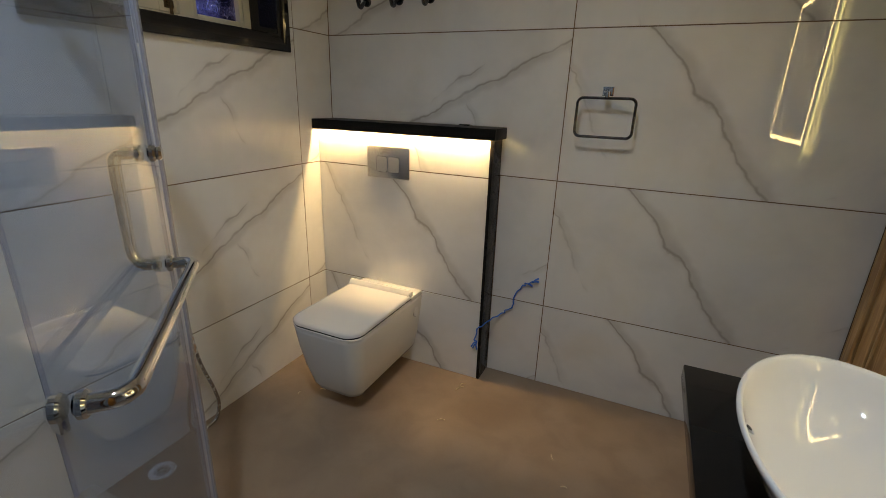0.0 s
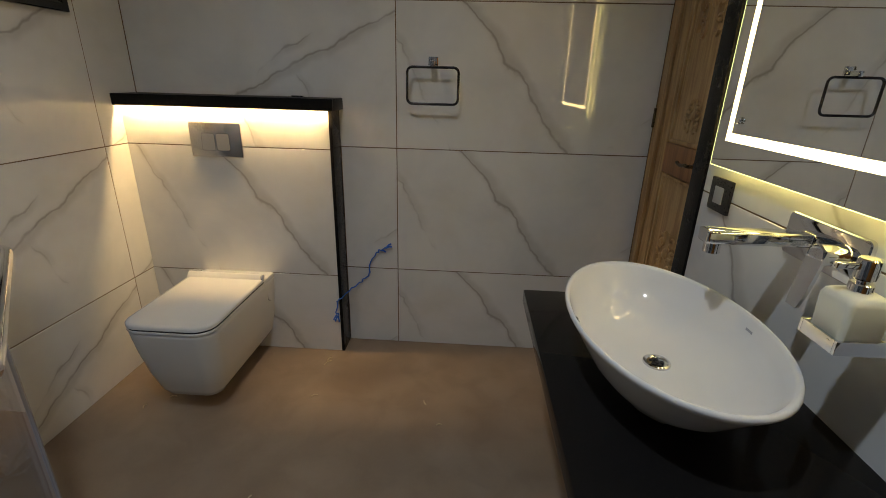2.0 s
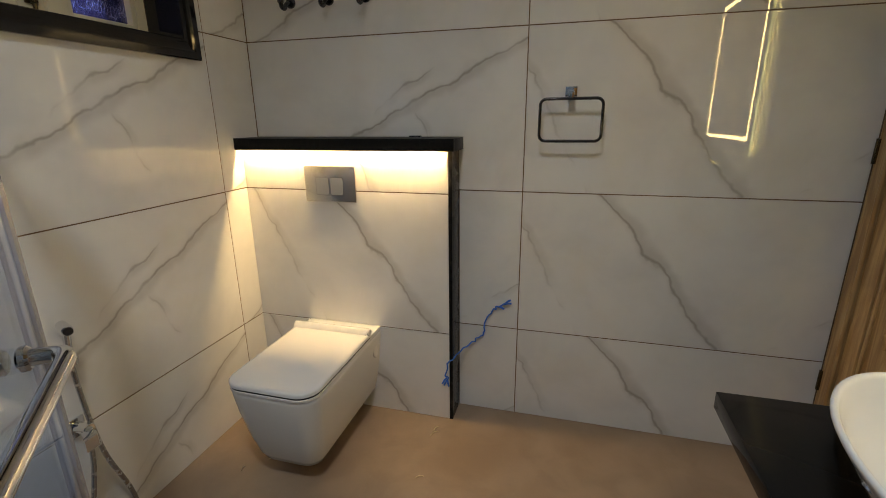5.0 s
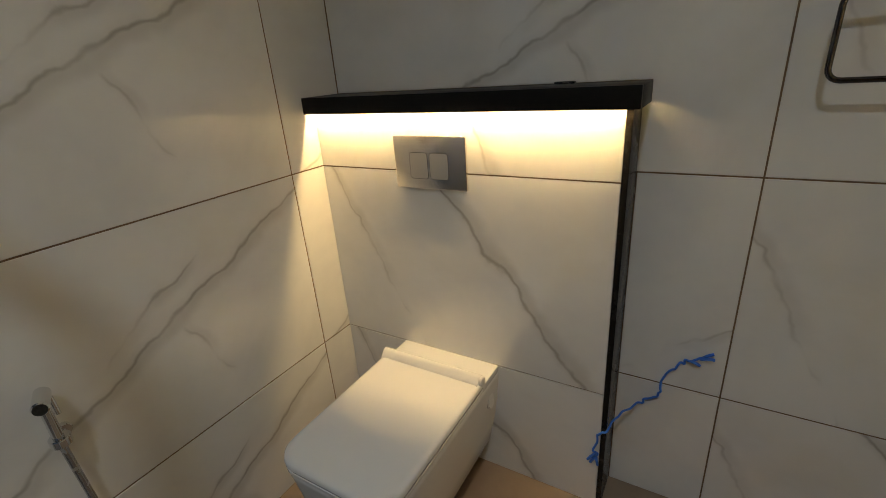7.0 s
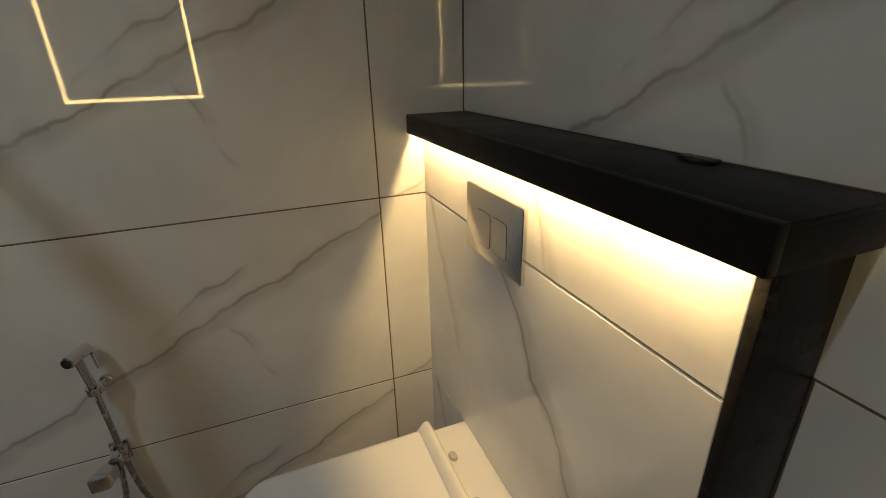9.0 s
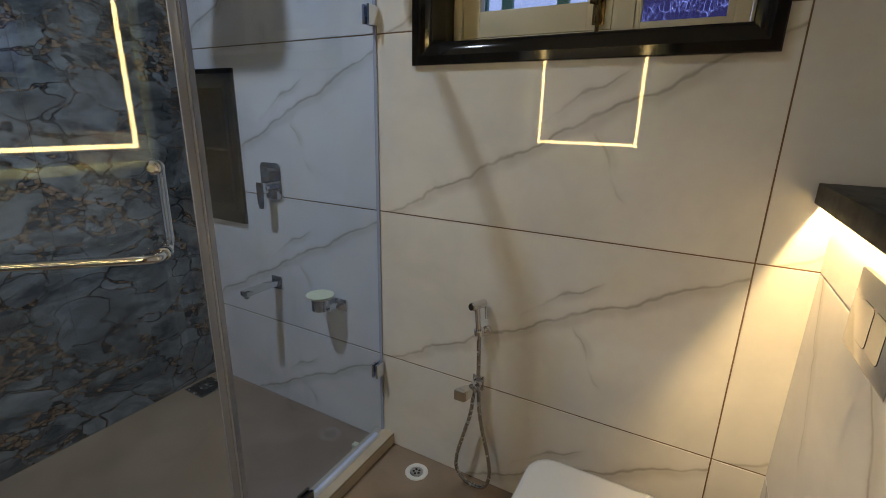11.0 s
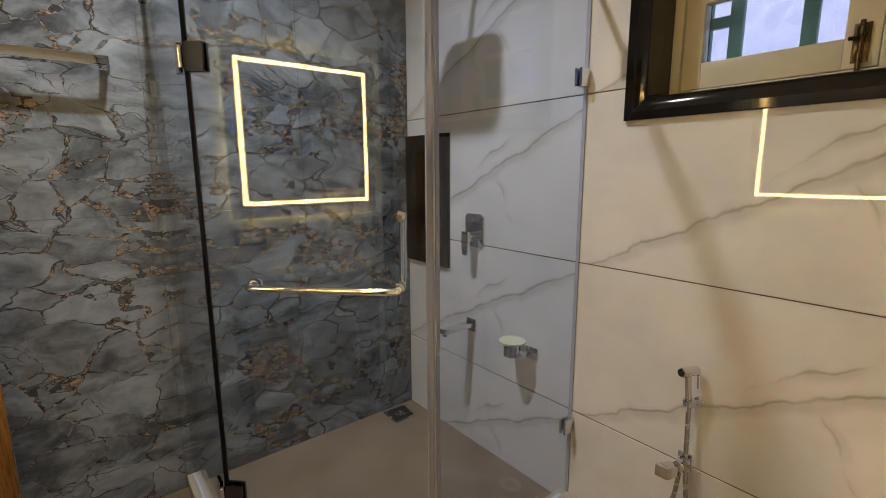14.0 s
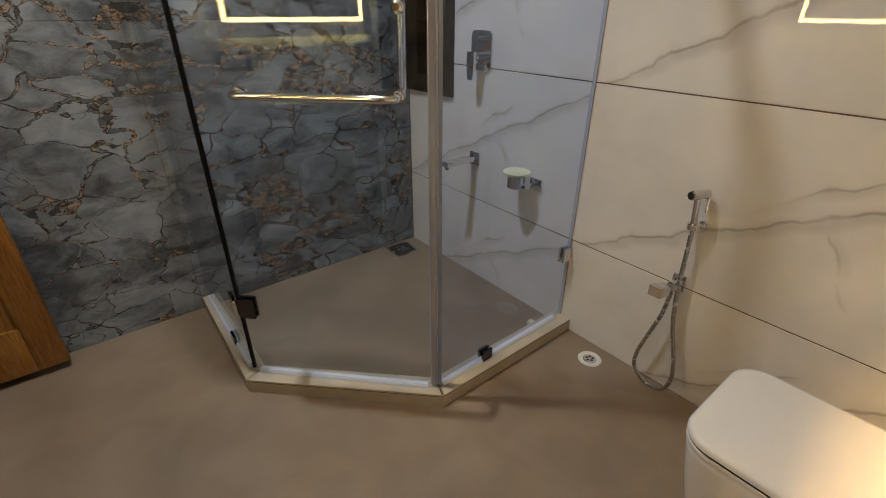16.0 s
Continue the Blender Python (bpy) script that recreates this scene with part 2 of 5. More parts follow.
def frosted_pane(name, blue):
    """Patterned window glass, pressed with a web of ridges."""
    m = Nodes(name)
    m.tree.nodes.remove(m.bsdf)
    p = m.world_place()
    mp = m.node("ShaderNodeMapping")
    mp.inputs["Scale"].default_value = (1, 1, 0.45) if blue else (1, 1, 1)
    m.put(mp.inputs[0], p)
    warp = m.noise(mp.outputs[0], 14.0, 3.0)
    vm = m.node("ShaderNodeVectorMath", operation="MULTIPLY_ADD")
    m.put(vm.inputs[0], warp.outputs[1])
    vm.inputs[1].default_value = (0.05, 0.05, 0.05)
    m.put(vm.inputs[2], mp.outputs[0])
    cell = m.node("ShaderNodeTexVoronoi", feature="DISTANCE_TO_EDGE")
    m.put(cell.inputs["Vector"], vm.outputs[0])
    cell.inputs["Scale"].default_value = 85.0 if blue else 160.0
    ridge = m.ramp(cell.outputs["Distance"], 0.0, 0.11, 1.0, 0.0)
    part_ = m.ramp(m.noise(p, 22.0, 3.0).outputs[0], 0.40, 0.58)
    ridge = m.math("MULTIPLY", ridge, part_)
    if blue:
        tint = m.mix(ridge, rgb(0.20, 0.185, 0.31), rgb(0.66, 0.72, 0.92))
    else:
        tint = m.mix(ridge, rgb(0.72, 0.78, 0.86), rgb(0.9, 0.94, 1.0))
    sheer = m.node("ShaderNodeBsdfTransparent")
    m.put(sheer.inputs[0], tint)
    soft = m.node("ShaderNodeBsdfTranslucent")
    m.put(soft.inputs[0], tint)
    body = m.node("ShaderNodeMixShader")
    body.inputs[0].default_value = 0.03
    m.put(body.inputs[1], sheer.outputs[0])
    m.put(body.inputs[2], soft.outputs[0])
    shine = m.node("ShaderNodeBsdfGlossy")
    shine.inputs["Roughness"].default_value = 0.08
    bump = m.node("ShaderNodeBump")
    bump.inputs["Strength"].default_value = 0.5
    bump.inputs["Distance"].default_value = 0.004
    m.put(bump.inputs["Height"], ridge)
    m.put(shine.inputs["Normal"], bump.outputs[0])
    fres = m.node("ShaderNodeFresnel")
    mixer = m.node("ShaderNodeMixShader")
    m.put(mixer.inputs[0], fres.outputs[0])
    m.put(mixer.inputs[1], body.outputs[0])
    m.put(mixer.inputs[2], shine.outputs[0])
    m.put(m.out.inputs[0], mixer.outputs[0])
    return m.mat


def glow(name, colour, strength):
    m = Nodes(name)
    m.tree.nodes.remove(m.bsdf)
    e = m.node("ShaderNodeEmission")
    e.inputs[0].default_value, e.inputs[1].default_value = colour, strength
    m.put(m.out.inputs[0], e.outputs[0])
    return m.mat


def dusk_sky(name):
    """Evening sky behind the window, paler above."""
    m = Nodes(name)
    m.tree.nodes.remove(m.bsdf)
    sep = m.node("ShaderNodeSeparateXYZ")
    m.put(sep.inputs[0], m.world_place())
    e = m.node("ShaderNodeEmission")
    m.put(e.inputs[0], m.mix(m.ramp(sep.outputs[2], 1.2, 2.6), rgb(0.30, 0.42, 0.88), rgb(0.42, 0.55, 0.95)))
    e.inputs[1].default_value = 0.95
    m.put(m.out.inputs[0], e.outputs[0])
    return m.mat


TILE_A, TILE_B = marble("marble_tile_falling_vein", "A"), marble("marble_tile_rising_vein", "B")
GROUT = plain("brown_grout", (0.20, 0.125, 0.070), 0.9, vary=0.3, scale=40, bump=0.2)
STONE = breccia("breccia_stone")
FLOOR = floor_stone("taupe_floor")
BLACK = granite("black_granite_honed", 0.26, 0.14)
LEDGE = granite("black_granite_leathered", 0.42, 0.10)
COUNTER = granite("black_granite_counter", 0.07, 0.10)
POLISHED = granite("black_granite_polished", 0.07)
CERAMIC = plain("white_ceramic", (0.73, 0.73, 0.72), 0.06, vary=0.015, scale=5)
LID = plain("white_duroplast", (0.74, 0.735, 0.72), 0.16, vary=0.015, scale=6)
GAP = plain("dark_gap", (0.014, 0.015, 0.02), 0.5)
CHROME = plain("chrome", (0.76, 0.77, 0.79), 0.06, metal=1.0, vary=0.03, scale=9)
PLATE = Nodes("satin_chrome").set(Base_Color=rgb(0.80, 0.78, 0.75), Metallic=1.0, Roughness=0.24).mat
# Chrome darkened in colour to stand for the dark room it mirrors.
HINGE = plain("darkened_chrome", (0.09, 0.082, 0.078), 0.10, metal=1.0, vary=0.05, scale=8)
BRUSHED = plain("brushed_steel", (0.52, 0.53, 0.54), 0.24, metal=1.0, vary=0.02, scale=6)
DARK_CHROME = plain("dark_chrome", (0.10, 0.10, 0.105), 0.12, metal=1.0, vary=0.05)
ANTIQUE = plain("dark_brass", (0.16, 0.12, 0.07), 0.25, metal=1.0, vary=0.2, scale=60)
GLASS = clear_glass("clear_glass", (0.82, 0.89, 1.0, 1))
GLASS_DOOR = clear_glass("clear_door_glass", (0.885, 0.935, 0.985, 1))
SEAL = Nodes("clear_plastic_seal").set(Base_Color=rgb(0.50, 0.54, 0.66), Metallic=0.25, Roughness=0.14).mat
SEAL_CLEAR = Nodes("clear_plastic_fin").set(Base_Color=rgb(0.40, 0.43, 0.54), Roughness=0.08, Alpha=0.55).mat
SEAL_WHITE = plain("milky_plastic_seal", (0.66, 0.72, 0.84), 0.22, vary=0.04, scale=14)
SEAL_BLACK = plain("black_seal", (0.006, 0.006, 0.007), 0.6, spec=0.1)
SILVER = Nodes("mirror_silver").set(Base_Color=rgb(0.86, 0.88, 0.87), Metallic=1.0, Roughness=0.0).mat
STRIP = glow("led_strip", WARM, STRIP_POWER)
MIRROR_LED = glow("mirror_light_band", (1.0, 0.775, 0.38, 1), MIRROR_POWER)
LIT_EDGE = glow("lit_glass_edge", (0.82, 0.95, 0.38, 1), 3.0)
BACK_LED = glow("mirror_back_light", (1.0, 0.84, 0.30, 1), BACK_POWER)
CARVED = timber("pale_carved_wood", rgb(0.60, 0.40, 0.19), rgb(0.36, 0.20, 0.08), 0.42)
RED_WOOD = timber("red_brown_rail", rgb(0.42, 0.20, 0.075), rgb(0.26, 0.11, 0.035), 0.38)
VARNISH = timber("varnished_pine", rgb(0.42, 0.175, 0.036), rgb(0.22, 0.08, 0.014), 0.28, coat=0.3)
CREAM = plain("cream_paint", (0.72, 0.67, 0.52), 0.35, vary=0.04, scale=7, bump=0.1)
GREEN = plain("green_paint", (0.03, 0.25, 0.12), 0.45, vary=0.12)
PANE = frosted_pane("frosted_pane", False)
PANE_BLUE = frosted_pane("hammered_blue_pane", True)
SKY = dusk_sky("evening_sky")
ROPE = plain("blue_plastic_twine", (0.03, 0.19, 0.72), 0.4, vary=0.25, scale=90)
SOAP = plain("pale_soap", (0.76, 0.75, 0.50), 0.4, vary=0.04)
BOTTLE = Nodes("frosted_bottle").set(Base_Color=rgb(0.80, 0.77, 0.62), Roughness=0.35, Subsurface_Weight=0.25, Subsurface_Radius=(0.02, 0.02, 0.015)).mat
PLASTIC_BLACK = plain("black_plastic", (0.018, 0.017, 0.016), 0.3)
PLASTIC_WHITE = plain("white_plastic", (0.72, 0.72, 0.70), 0.3, vary=0.02)
PLASTIC_GREY = plain("grey_plastic", (0.42, 0.42, 0.42), 0.35, vary=0.03)
CURB = plain("beige_sill_stone", (0.55, 0.47, 0.36), 0.4, vary=0.12, scale=14, bump=0.05)
PLASTER = plain("white_ceiling_paint", (0.78, 0.77, 0.74), 0.8, vary=0.02, scale=4, bump=0.05)
PAINT = plain("closure_paint", (0.60, 0.56, 0.50), 0.8, vary=0.04, scale=4)
CHIP = plain("wood_chip", (0.62, 0.50, 0.33), 0.7, vary=0.2, scale=80)
INK = plain("grey_ink", (0.34, 0.35, 0.37), 0.5)
DRAIN_DARK = plain("drain_hole", (0.012, 0.012, 0.012), 0.7)


# ---- mesh helpers ----
def origin(ob):
    place = Vector((0, 0, 0))
    while ob is not None:
        place += ob.location
        ob = ob.parent
    return place


def part(name, bm, material, parent=None, label="", sharp=38.0):
    """Links a bmesh, given in world places, as one mesh object under a thing."""
    if parent is not None:
        bmesh.ops.translate(bm, vec=-origin(parent), verts=bm.verts)
    bmesh.ops.recalc_face_normals(bm, faces=bm.faces)
    me = bpy.data.meshes.new(name)
    bm.to_mesh(me)
    bm.free()
    me.materials.append(material)
    me.shade_smooth()
    me.set_sharp_from_angle(angle=radians(sharp))
    ob = new(name, me)
    ob.parent = parent
    return tagged(ob, label)


def thing(name, place, label, category, group="", kind=""):
    ob = new(name)
    ob.empty_display_size = 0.05
    ob.location = place
    return tagged(ob, label, category, group, kind)


def box(x0, x1, y0, y1, z0, z1, bevel=0.0, bm=None, seg=2):
    own = bmesh.new()
    bmesh.ops.create_cube(own, size=1.0)
    for v in own.verts:
        v.co = Vector((x0 + (v.co.x + 0.5) * (x1 - x0), y0 + (v.co.y + 0.5) * (y1 - y0), z0 + (v.co.z + 0.5) * (z1 - z0)))
    if bevel:
        bmesh.ops.bevel(own, geom=own.edges[:], offset=bevel, segments=seg, profile=0.6, affect="EDGES")
    return merge(bm, own)


def merge(bm, own):
    if bm is None:
        return own
    me = bpy.data.meshes.new("joined")
    own.to_mesh(me)
    own.free()
    bm.from_mesh(me)
    bpy.data.meshes.remove(me)
    return bm


def loft(rings, bm=None, cap=True, closed=False):
    """Skin over rings of equal count."""
    bm = bm or bmesh.new()
    made = [[bm.verts.new(p) for p in ring] for ring in rings]
    pairs = list(zip(made, made[1:])) + ([(made[-1], made[0])] if closed else [])
    n = len(made[0])
    for a, b in pairs:
        for i in range(n):
            bm.faces.new((a[i], a[(i + 1) % n], b[(i + 1) % n], b[i]))
    if cap and not closed:
        bm.faces.new(made[0][::-1])
        bm.faces.new(made[-1])
    return bm


def circle(centre, axis, r, n=20, squash=1.0):
    axis = Vector(axis).normalized()
    side = axis.cross(Vector((0, 0, 1)))
    side = side.normalized() if side.length > 0.01 else Vector((1, 0, 0))
    up = side.cross(axis)
    c = Vector(centre)
    return [c + side * (r * math.cos(2 * math.pi * i / n)) + up * (r * squash * math.sin(2 * math.pi * i / n)) for i in range(n)]


def rod(a, b, r, n=20, bm=None, soft=0.0):
    a, b = Vector(a), Vector(b)
    d = (b - a).normalized()
    if soft:
        rings = [circle(a, d, r - soft, n), circle(a + d * soft, d, r, n), circle(b - d * soft, d, r, n), circle(b, d, r - soft, n)]
    else:
        rings = [circle(a, d, r, n), circle(b, d, r, n)]
    return loft(rings, bm)


def tube(points, r, n=12, bm=None, steps=8):
    """A round bar swept along a smoothed path."""
    pts = [Vector(p) for p in points]
    path = []
    for i in range(len(pts) - 1):
        p0, p1, p2, p3 = pts[max(i - 1, 0)], pts[i], pts[i + 1], pts[min(i + 2, len(pts) - 1)]
        for k in range(steps):
            t = k / steps
            path.append(0.5 * ((2 * p1) + (p2 - p0) * t + (2 * p0 - 5 * p1 + 4 * p2 - p3) * t * t + (3 * p1 - p0 - 3 * p2 + p3) * t ** 3))
    path.append(pts[-1])
    rings = []
    side = None
    for i, p in enumerate(path):
        d = (path[min(i + 1, len(path) - 1)] - path[max(i - 1, 0)]).normalized()
        if side is None:
            side = d.orthogonal().normalized()
        side = (side - d * side.dot(d)).normalized()
        up = d.cross(side)
        rings.append([p + side * (r * math.cos(2 * math.pi * k / n)) + up * (r * math.sin(2 * math.pi * k / n)) for k in range(n)])
    return loft(rings, bm)


def rounded(cx, cy, hx, hy, r, n=6):
    """Outline of a rounded rectangle in the plane."""
    out = []
    for qx, qy, a0 in ((1, 1, 0), (-1, 1, 90), (-1, -1, 180), (1, -1, 270)):
        for i in range(n + 1):
            a = radians(a0 + 90 * i / n)
            out.append((cx + qx * (hx - r) + r * math.cos(a), cy + qy * (hy - r) + r * math.sin(a)))
    return out


def prism(outline, lift, depth, bevel=0.0):
    """Outline points (2D) raised by lift(a, b, d) from d=0 to d=depth, with a softened front edge."""
    bm = bmesh.new()
    cx = sum(p[0] for p in outline) / len(outline)
    cy = sum(p[1] for p in outline) / len(outline)
    rings = [[lift(a, b, 0) for a, b in outline], [lift(a, b, depth - bevel) for a, b in outline]]
    if bevel:
        ext = max(abs(p[0] - cx) for p in outline), max(abs(p[1] - cy) for p in outline)
        rings.append([lift(cx + (a - cx) * (1 - bevel / ext[0]), cy + (b - cy) * (1 - bevel / ext[1]), depth) for a, b in outline])
    return loft(rings, bm)


def tile(parent, plane, outline, at, u0, v0, material, thick=0.008, name="tile"):
    """One porcelain piece. plane: 'x+' faces +x and so on; outline in (along, up); at: the face's place."""
    bm = bmesh.new()
    uvl = bm.loops.layers.uv.new("UVMap")
    normal = {"x+": Vector((1, 0, 0)), "x-": Vector((-1, 0, 0)), "y-": Vector((0, -1, 0)), "y+": Vector((0, 1, 0))}[plane]

    def world(a, b, d):
        return Vector((at, a, b)) + normal * d if plane[0] == "x" else Vector((a, at, b)) + normal * d

    n = len(outline)
    cx, cy = sum(p[0] for p in outline) / n, sum(p[1] for p in outline) / n
    flip = -1 if plane in ("x-", "y+") else 1
    rings = []
    for d, inset in ((-thick, 0.0), (-0.0015, 0.0), (0.0, 0.0013)):
        ring = []
        for a, b in outline:
            ring.append(bm.verts.new(world(a - math.copysign(inset, a - cx), b - math.copysign(inset, b - cy), d)))
        rings.append(ring)
    faces = [bm.faces.new(rings[-1])]
    for lo, hi in zip(rings, rings[1:]):
        for i in range(n):
            faces.append(bm.faces.new((lo[i], lo[(i + 1) % n], hi[(i + 1) % n], hi[i])))
    along = 1 if plane[0] == "x" else 0
    for f in faces:
        for l in f.loops:
            l[uvl].uv = (flip * (l.vert.co[along] - u0), l.vert.co.z - v0)
    return part(name, bm, material, parent)


def rect(a0, a1, b0, b1):
    return [(a0, b0), (a1, b0), (a1, b1), (a0, b1)]


def slab(bm, plane, near, far, a, b):
    """A wall piece between two depths, over a and b."""
    if plane == "x":
        return box(min(near, far), max(near, far), a[0], a[1], b[0], b[1], 0, bm)
    return box(a[0], a[1], min(near, far), max(near, far), b[0], b[1], 0, bm)


def wall(name, plane, near, far, span, top, holes, material, label):
    """A wall with thickness and true openings."""
    bm = bmesh.new()
    cuts_a = sorted({span[0], span[1], *[h[0] for h in holes], *[h[1] for h in holes]})
    cuts_b = sorted({-0.15, top, *[h[2] for h in holes], *[h[3] for h in holes]})
    for a0, a1 in zip(cuts_a, cuts_a[1:]):
        for b0, b1 in zip(cuts_b, cuts_b[1:]):
            if not any(h[0] - 1e-6 <= a0 and a1 <= h[1] + 1e-6 and h[2] - 1e-6 <= b0 and b1 <= h[3] + 1e-6 for h in holes):
                slab(bm, plane, near, far, (a0, a1), (b0, b1))
    bmesh.ops.remove_doubles(bm, verts=bm.verts, dist=1e-5)
    return tagged(part(name, bm, material), label, "wall", kind="structure")


# ---- structure ----
L1, L2, L3, L4 = 0.419, 1.021, 1.629, 2.235
BACK, RIGHT, TOP = -2.55, 2.25, 2.95
J = 0.0019

tagged(part("floor", box(-0.25, 3.4, -2.8, 0.25, -0.15, 0.0), FLOOR), "taupe stone floor under a film of dust", "floor", kind="structure")
tagged(part("ceiling", box(-0.25, 3.4, -2.8, 0.25, TOP, TOP + 0.12), PLASTER), "plain white painted ceiling", "ceiling", kind="structure")

WIN = (-1.222, -0.352, 1.585, 2.175)
NICHE = (-2.47, -2.262, 0.952, 1.468)
wall_window = wall("wall_west", "x", -0.002, -0.26, (-2.8, 0.25), TOP, [WIN, NICHE], GROUT, "wall clad in white marble-look tiles with thin brown joints")
wall_toilet = wall("wall_north", "y", 0.002, 0.25, (0.0, 2.6), TOP, [], GROUT, "wall clad in large glossy marble-look tiles")
wall_stone = wall("wall_south", "y", BACK - 0.002, BACK - 0.25, (-0.01, 2.6), TOP, [], GROUT, "wall clad in dark polished breccia slabs")
wall_mirror = wall("wall_east", "x", RIGHT + 0.002, RIGHT + 0.22, (-2.8, 0.25), TOP, [(-0.62, 0.25, -0.15, 2.12), (-2.49, -1.74, -0.15, 2.1)], GROUT, "tiled wall behind the basin with two door openings")
# Unseen walls added beyond the doorway to close it off from outside.
tagged(part("wall_closure", merge(box(3.2, 3.3, -2.8, -1.4, -0.15, TOP), box(2.47, 3.3, -1.5, -1.4, -0.15, TOP, 0, box(2.47, 3.3, -2.8, -2.7, -0.15, TOP))), PAINT), "unseen plain wall added to close off the doorway", "wall", kind="structure")

# half-height box wall behind the toilet
half_wall = part("wall_half", box(0.0, 0.924, -0.116, 0.0, -0.02, 1.19), GROUT)
tagged(half_wall, "half-height tiled boxing wall that hides the cistern", "wall", kind="structure")

# ---- toilet wing: ledge, trim, strip ----
ledge = thing("ledge", (0.47, -0.08, 1.19), "black granite ledge with a warm light strip beneath", "ledge")
bm = box(0.0, 0.957, -0.152, -0.001, 1.227, 1.235, 0.002)
box(0.0, 0.957, -0.165, -0.150, 1.187, 1.235, 0.002, bm)
box(0.9495, 0.957, -0.151, -0.001, 1.187, 1.2275, 0.001, bm)
part("slab", bm, LEDGE, ledge)
part("light_channel", box(0.004, 0.934, -0.1480, -0.1415, 1.2042, 1.2268), BRUSHED, ledge, "slim aluminium channel")
part("light_strip", box(0.008, 0.930, -0.1456, -0.1424, 1.2030, 1.2041), STRIP, ledge, "warm white light strip")
trim = part("trim", box(0.9245, 0.939, -0.1225, -0.001, 0.0, 1.187, 0.0015), BLACK)
tagged(trim, "black granite edge strip down the half wall", "trim", kind="structure")
clip_ = thing("ledge_clip", (0.76, -0.02, 1.235), "small black plastic clip lying on the granite ledge", "clip")
part("body", box(0.735, 0.785, -0.03, -0.012, 1.235, 1.241, 0.002), PLASTIC_BLACK, clip_)
part("tongue", box(0.748, 0.772, -0.034, -0.028, 1.235, 1.239, 0.001), PLASTIC_BLACK, clip_)


# ---- toilet ----
def toilet():
    cx, back, lip = 0.434, -0.12, -0.705
    wc = thing("toilet", (cx, back, 0.07), "white wall-hung toilet with a squared body and closed lid", "toilet")

    def ring(z, hw, front, r):
        out = [(cx - hw, back), (cx + hw, back)]
        pts = rounded(cx, 0, hw, 1.0, r, 7)
        right = [(x, y) for x, y in pts if y < 0 and x > cx]
        left = [(x, y) for x, y in pts if y < 0 and x <= cx]
        low = sorted(right, key=lambda p: (-p[1], -p[0]))
        lol = sorted(left, key=lambda p: (p[1], -p[0]))
        ring_ = [out[0], out[1]] + [(x, y + 1.0 + front) for x, y in low] + [(x, y + 1.0 + front) for x, y in lol]
        return [Vector((x, min(y, back), z)) for x, y in ring_]

    rows = ((0.072, 0.095, -0.60, 0.05), (0.080, 0.118, -0.625, 0.055), (0.11, 0.135, -0.640, 0.06), (0.20, 0.152, -0.665, 0.062), (0.30, 0.165, -0.686, 0.066), (0.385, 0.173, -0.700, 0.07), (0.398, 0.174, -0.701, 0.07), (0.404, 0.171, -0.698, 0.068))
    part("bowl", loft([ring(*r) for r in rows]), CERAMIC, wc, sharp=50)
    # raised rear deck behind the hinge
    part("deck", box(cx - 0.174, cx + 0.174, -0.232, -0.1205, 0.400, 0.424, 0.006), CERAMIC, wc)

    def lid_ring(z, grow, r):
        pts = rounded(cx, 0, 0.172 + grow, 1.0, r, 8)
        front = [(x, y) for x, y in pts if y < 0]
        low = sorted([p for p in front if p[0] > cx], key=lambda p: (-p[1], -p[0]))
        lol = sorted([p for p in front if p[0] <= cx], key=lambda p: (p[1], -p[0]))
        base = [(cx - 0.172 - grow, -0.236), (cx + 0.172 + grow, -0.236)]
        return [Vector((x, y, z)) for x, y in base + [(x, y + 1.0 - 0.702 - grow) for x, y in low] + [(x, y + 1.0 - 0.702 - grow) for x, y in lol]]

    part("seat", loft([lid_ring(0.405, -0.001, 0.07), lid_ring(0.407, 0.003, 0.07), lid_ring(0.4145, 0.003, 0.07), lid_ring(0.4158, 0.001, 0.07)]), LID, wc, sharp=50)
    # Solid dark ring paints the shade in the gap between seat and lid.
    part("seat_gap", loft([lid_ring(0.4159, 0.0005, 0.069), lid_ring(0.4240, 0.0005, 0.069)]), GAP, wc, "dark strip for the shaded gap under the lid")
    part("lid", loft([lid_ring(0.4225, 0.001, 0.07), lid_ring(0.424, 0.004, 0.071), lid_ring(0.434, 0.004, 0.071), lid_ring(0.439, 0.0, 0.068), lid_ring(0.441, -0.012, 0.06)]), LID, wc, sharp=50)
    # rolled hinge bar
    prof = [(-0.262, 0.438), (-0.252, 0.446), (-0.244, 0.457), (-0.236, 0.461), (-0.227, 0.459), (-0.222, 0.449), (-0.222, 0.426), (-0.262, 0.426)]
    part("hinge_bar", loft([[Vector((x, y, z)) for y, z in prof] for x in (cx - 0.176, cx + 0.168)]), LID, wc, sharp=60)
    part("hinge_cap", rod((cx + 0.166, -0.237, 0.445), (cx + 0.178, -0.237, 0.445), 0.0155, 20, None, 0.003), LID, wc)
    for dx in (-0.07, 0.075):
        part("hinge_cover", loft([circle((cx + dx, -0.20, 0.424), (0, 0, 1), 0.017, 18, 0.7), circle((cx + dx, -0.20, 0.430), (0, 0, 1), 0.013, 18, 0.7)]), PLASTIC_GREY, wc)
    # side access cap and faint printed lines
    # Wider grey disc stands for the shaded gap round the cap.
    part("cap_gap", loft([circle((cx + 0.158, -0.176, 0.326), (1, 0, 0.08), 0.0225, 22, 1.35), circle((cx + 0.1685, -0.176, 0.326), (1, 0, 0.08), 0.0225, 22, 1.35)]), PLASTIC_GREY, wc)
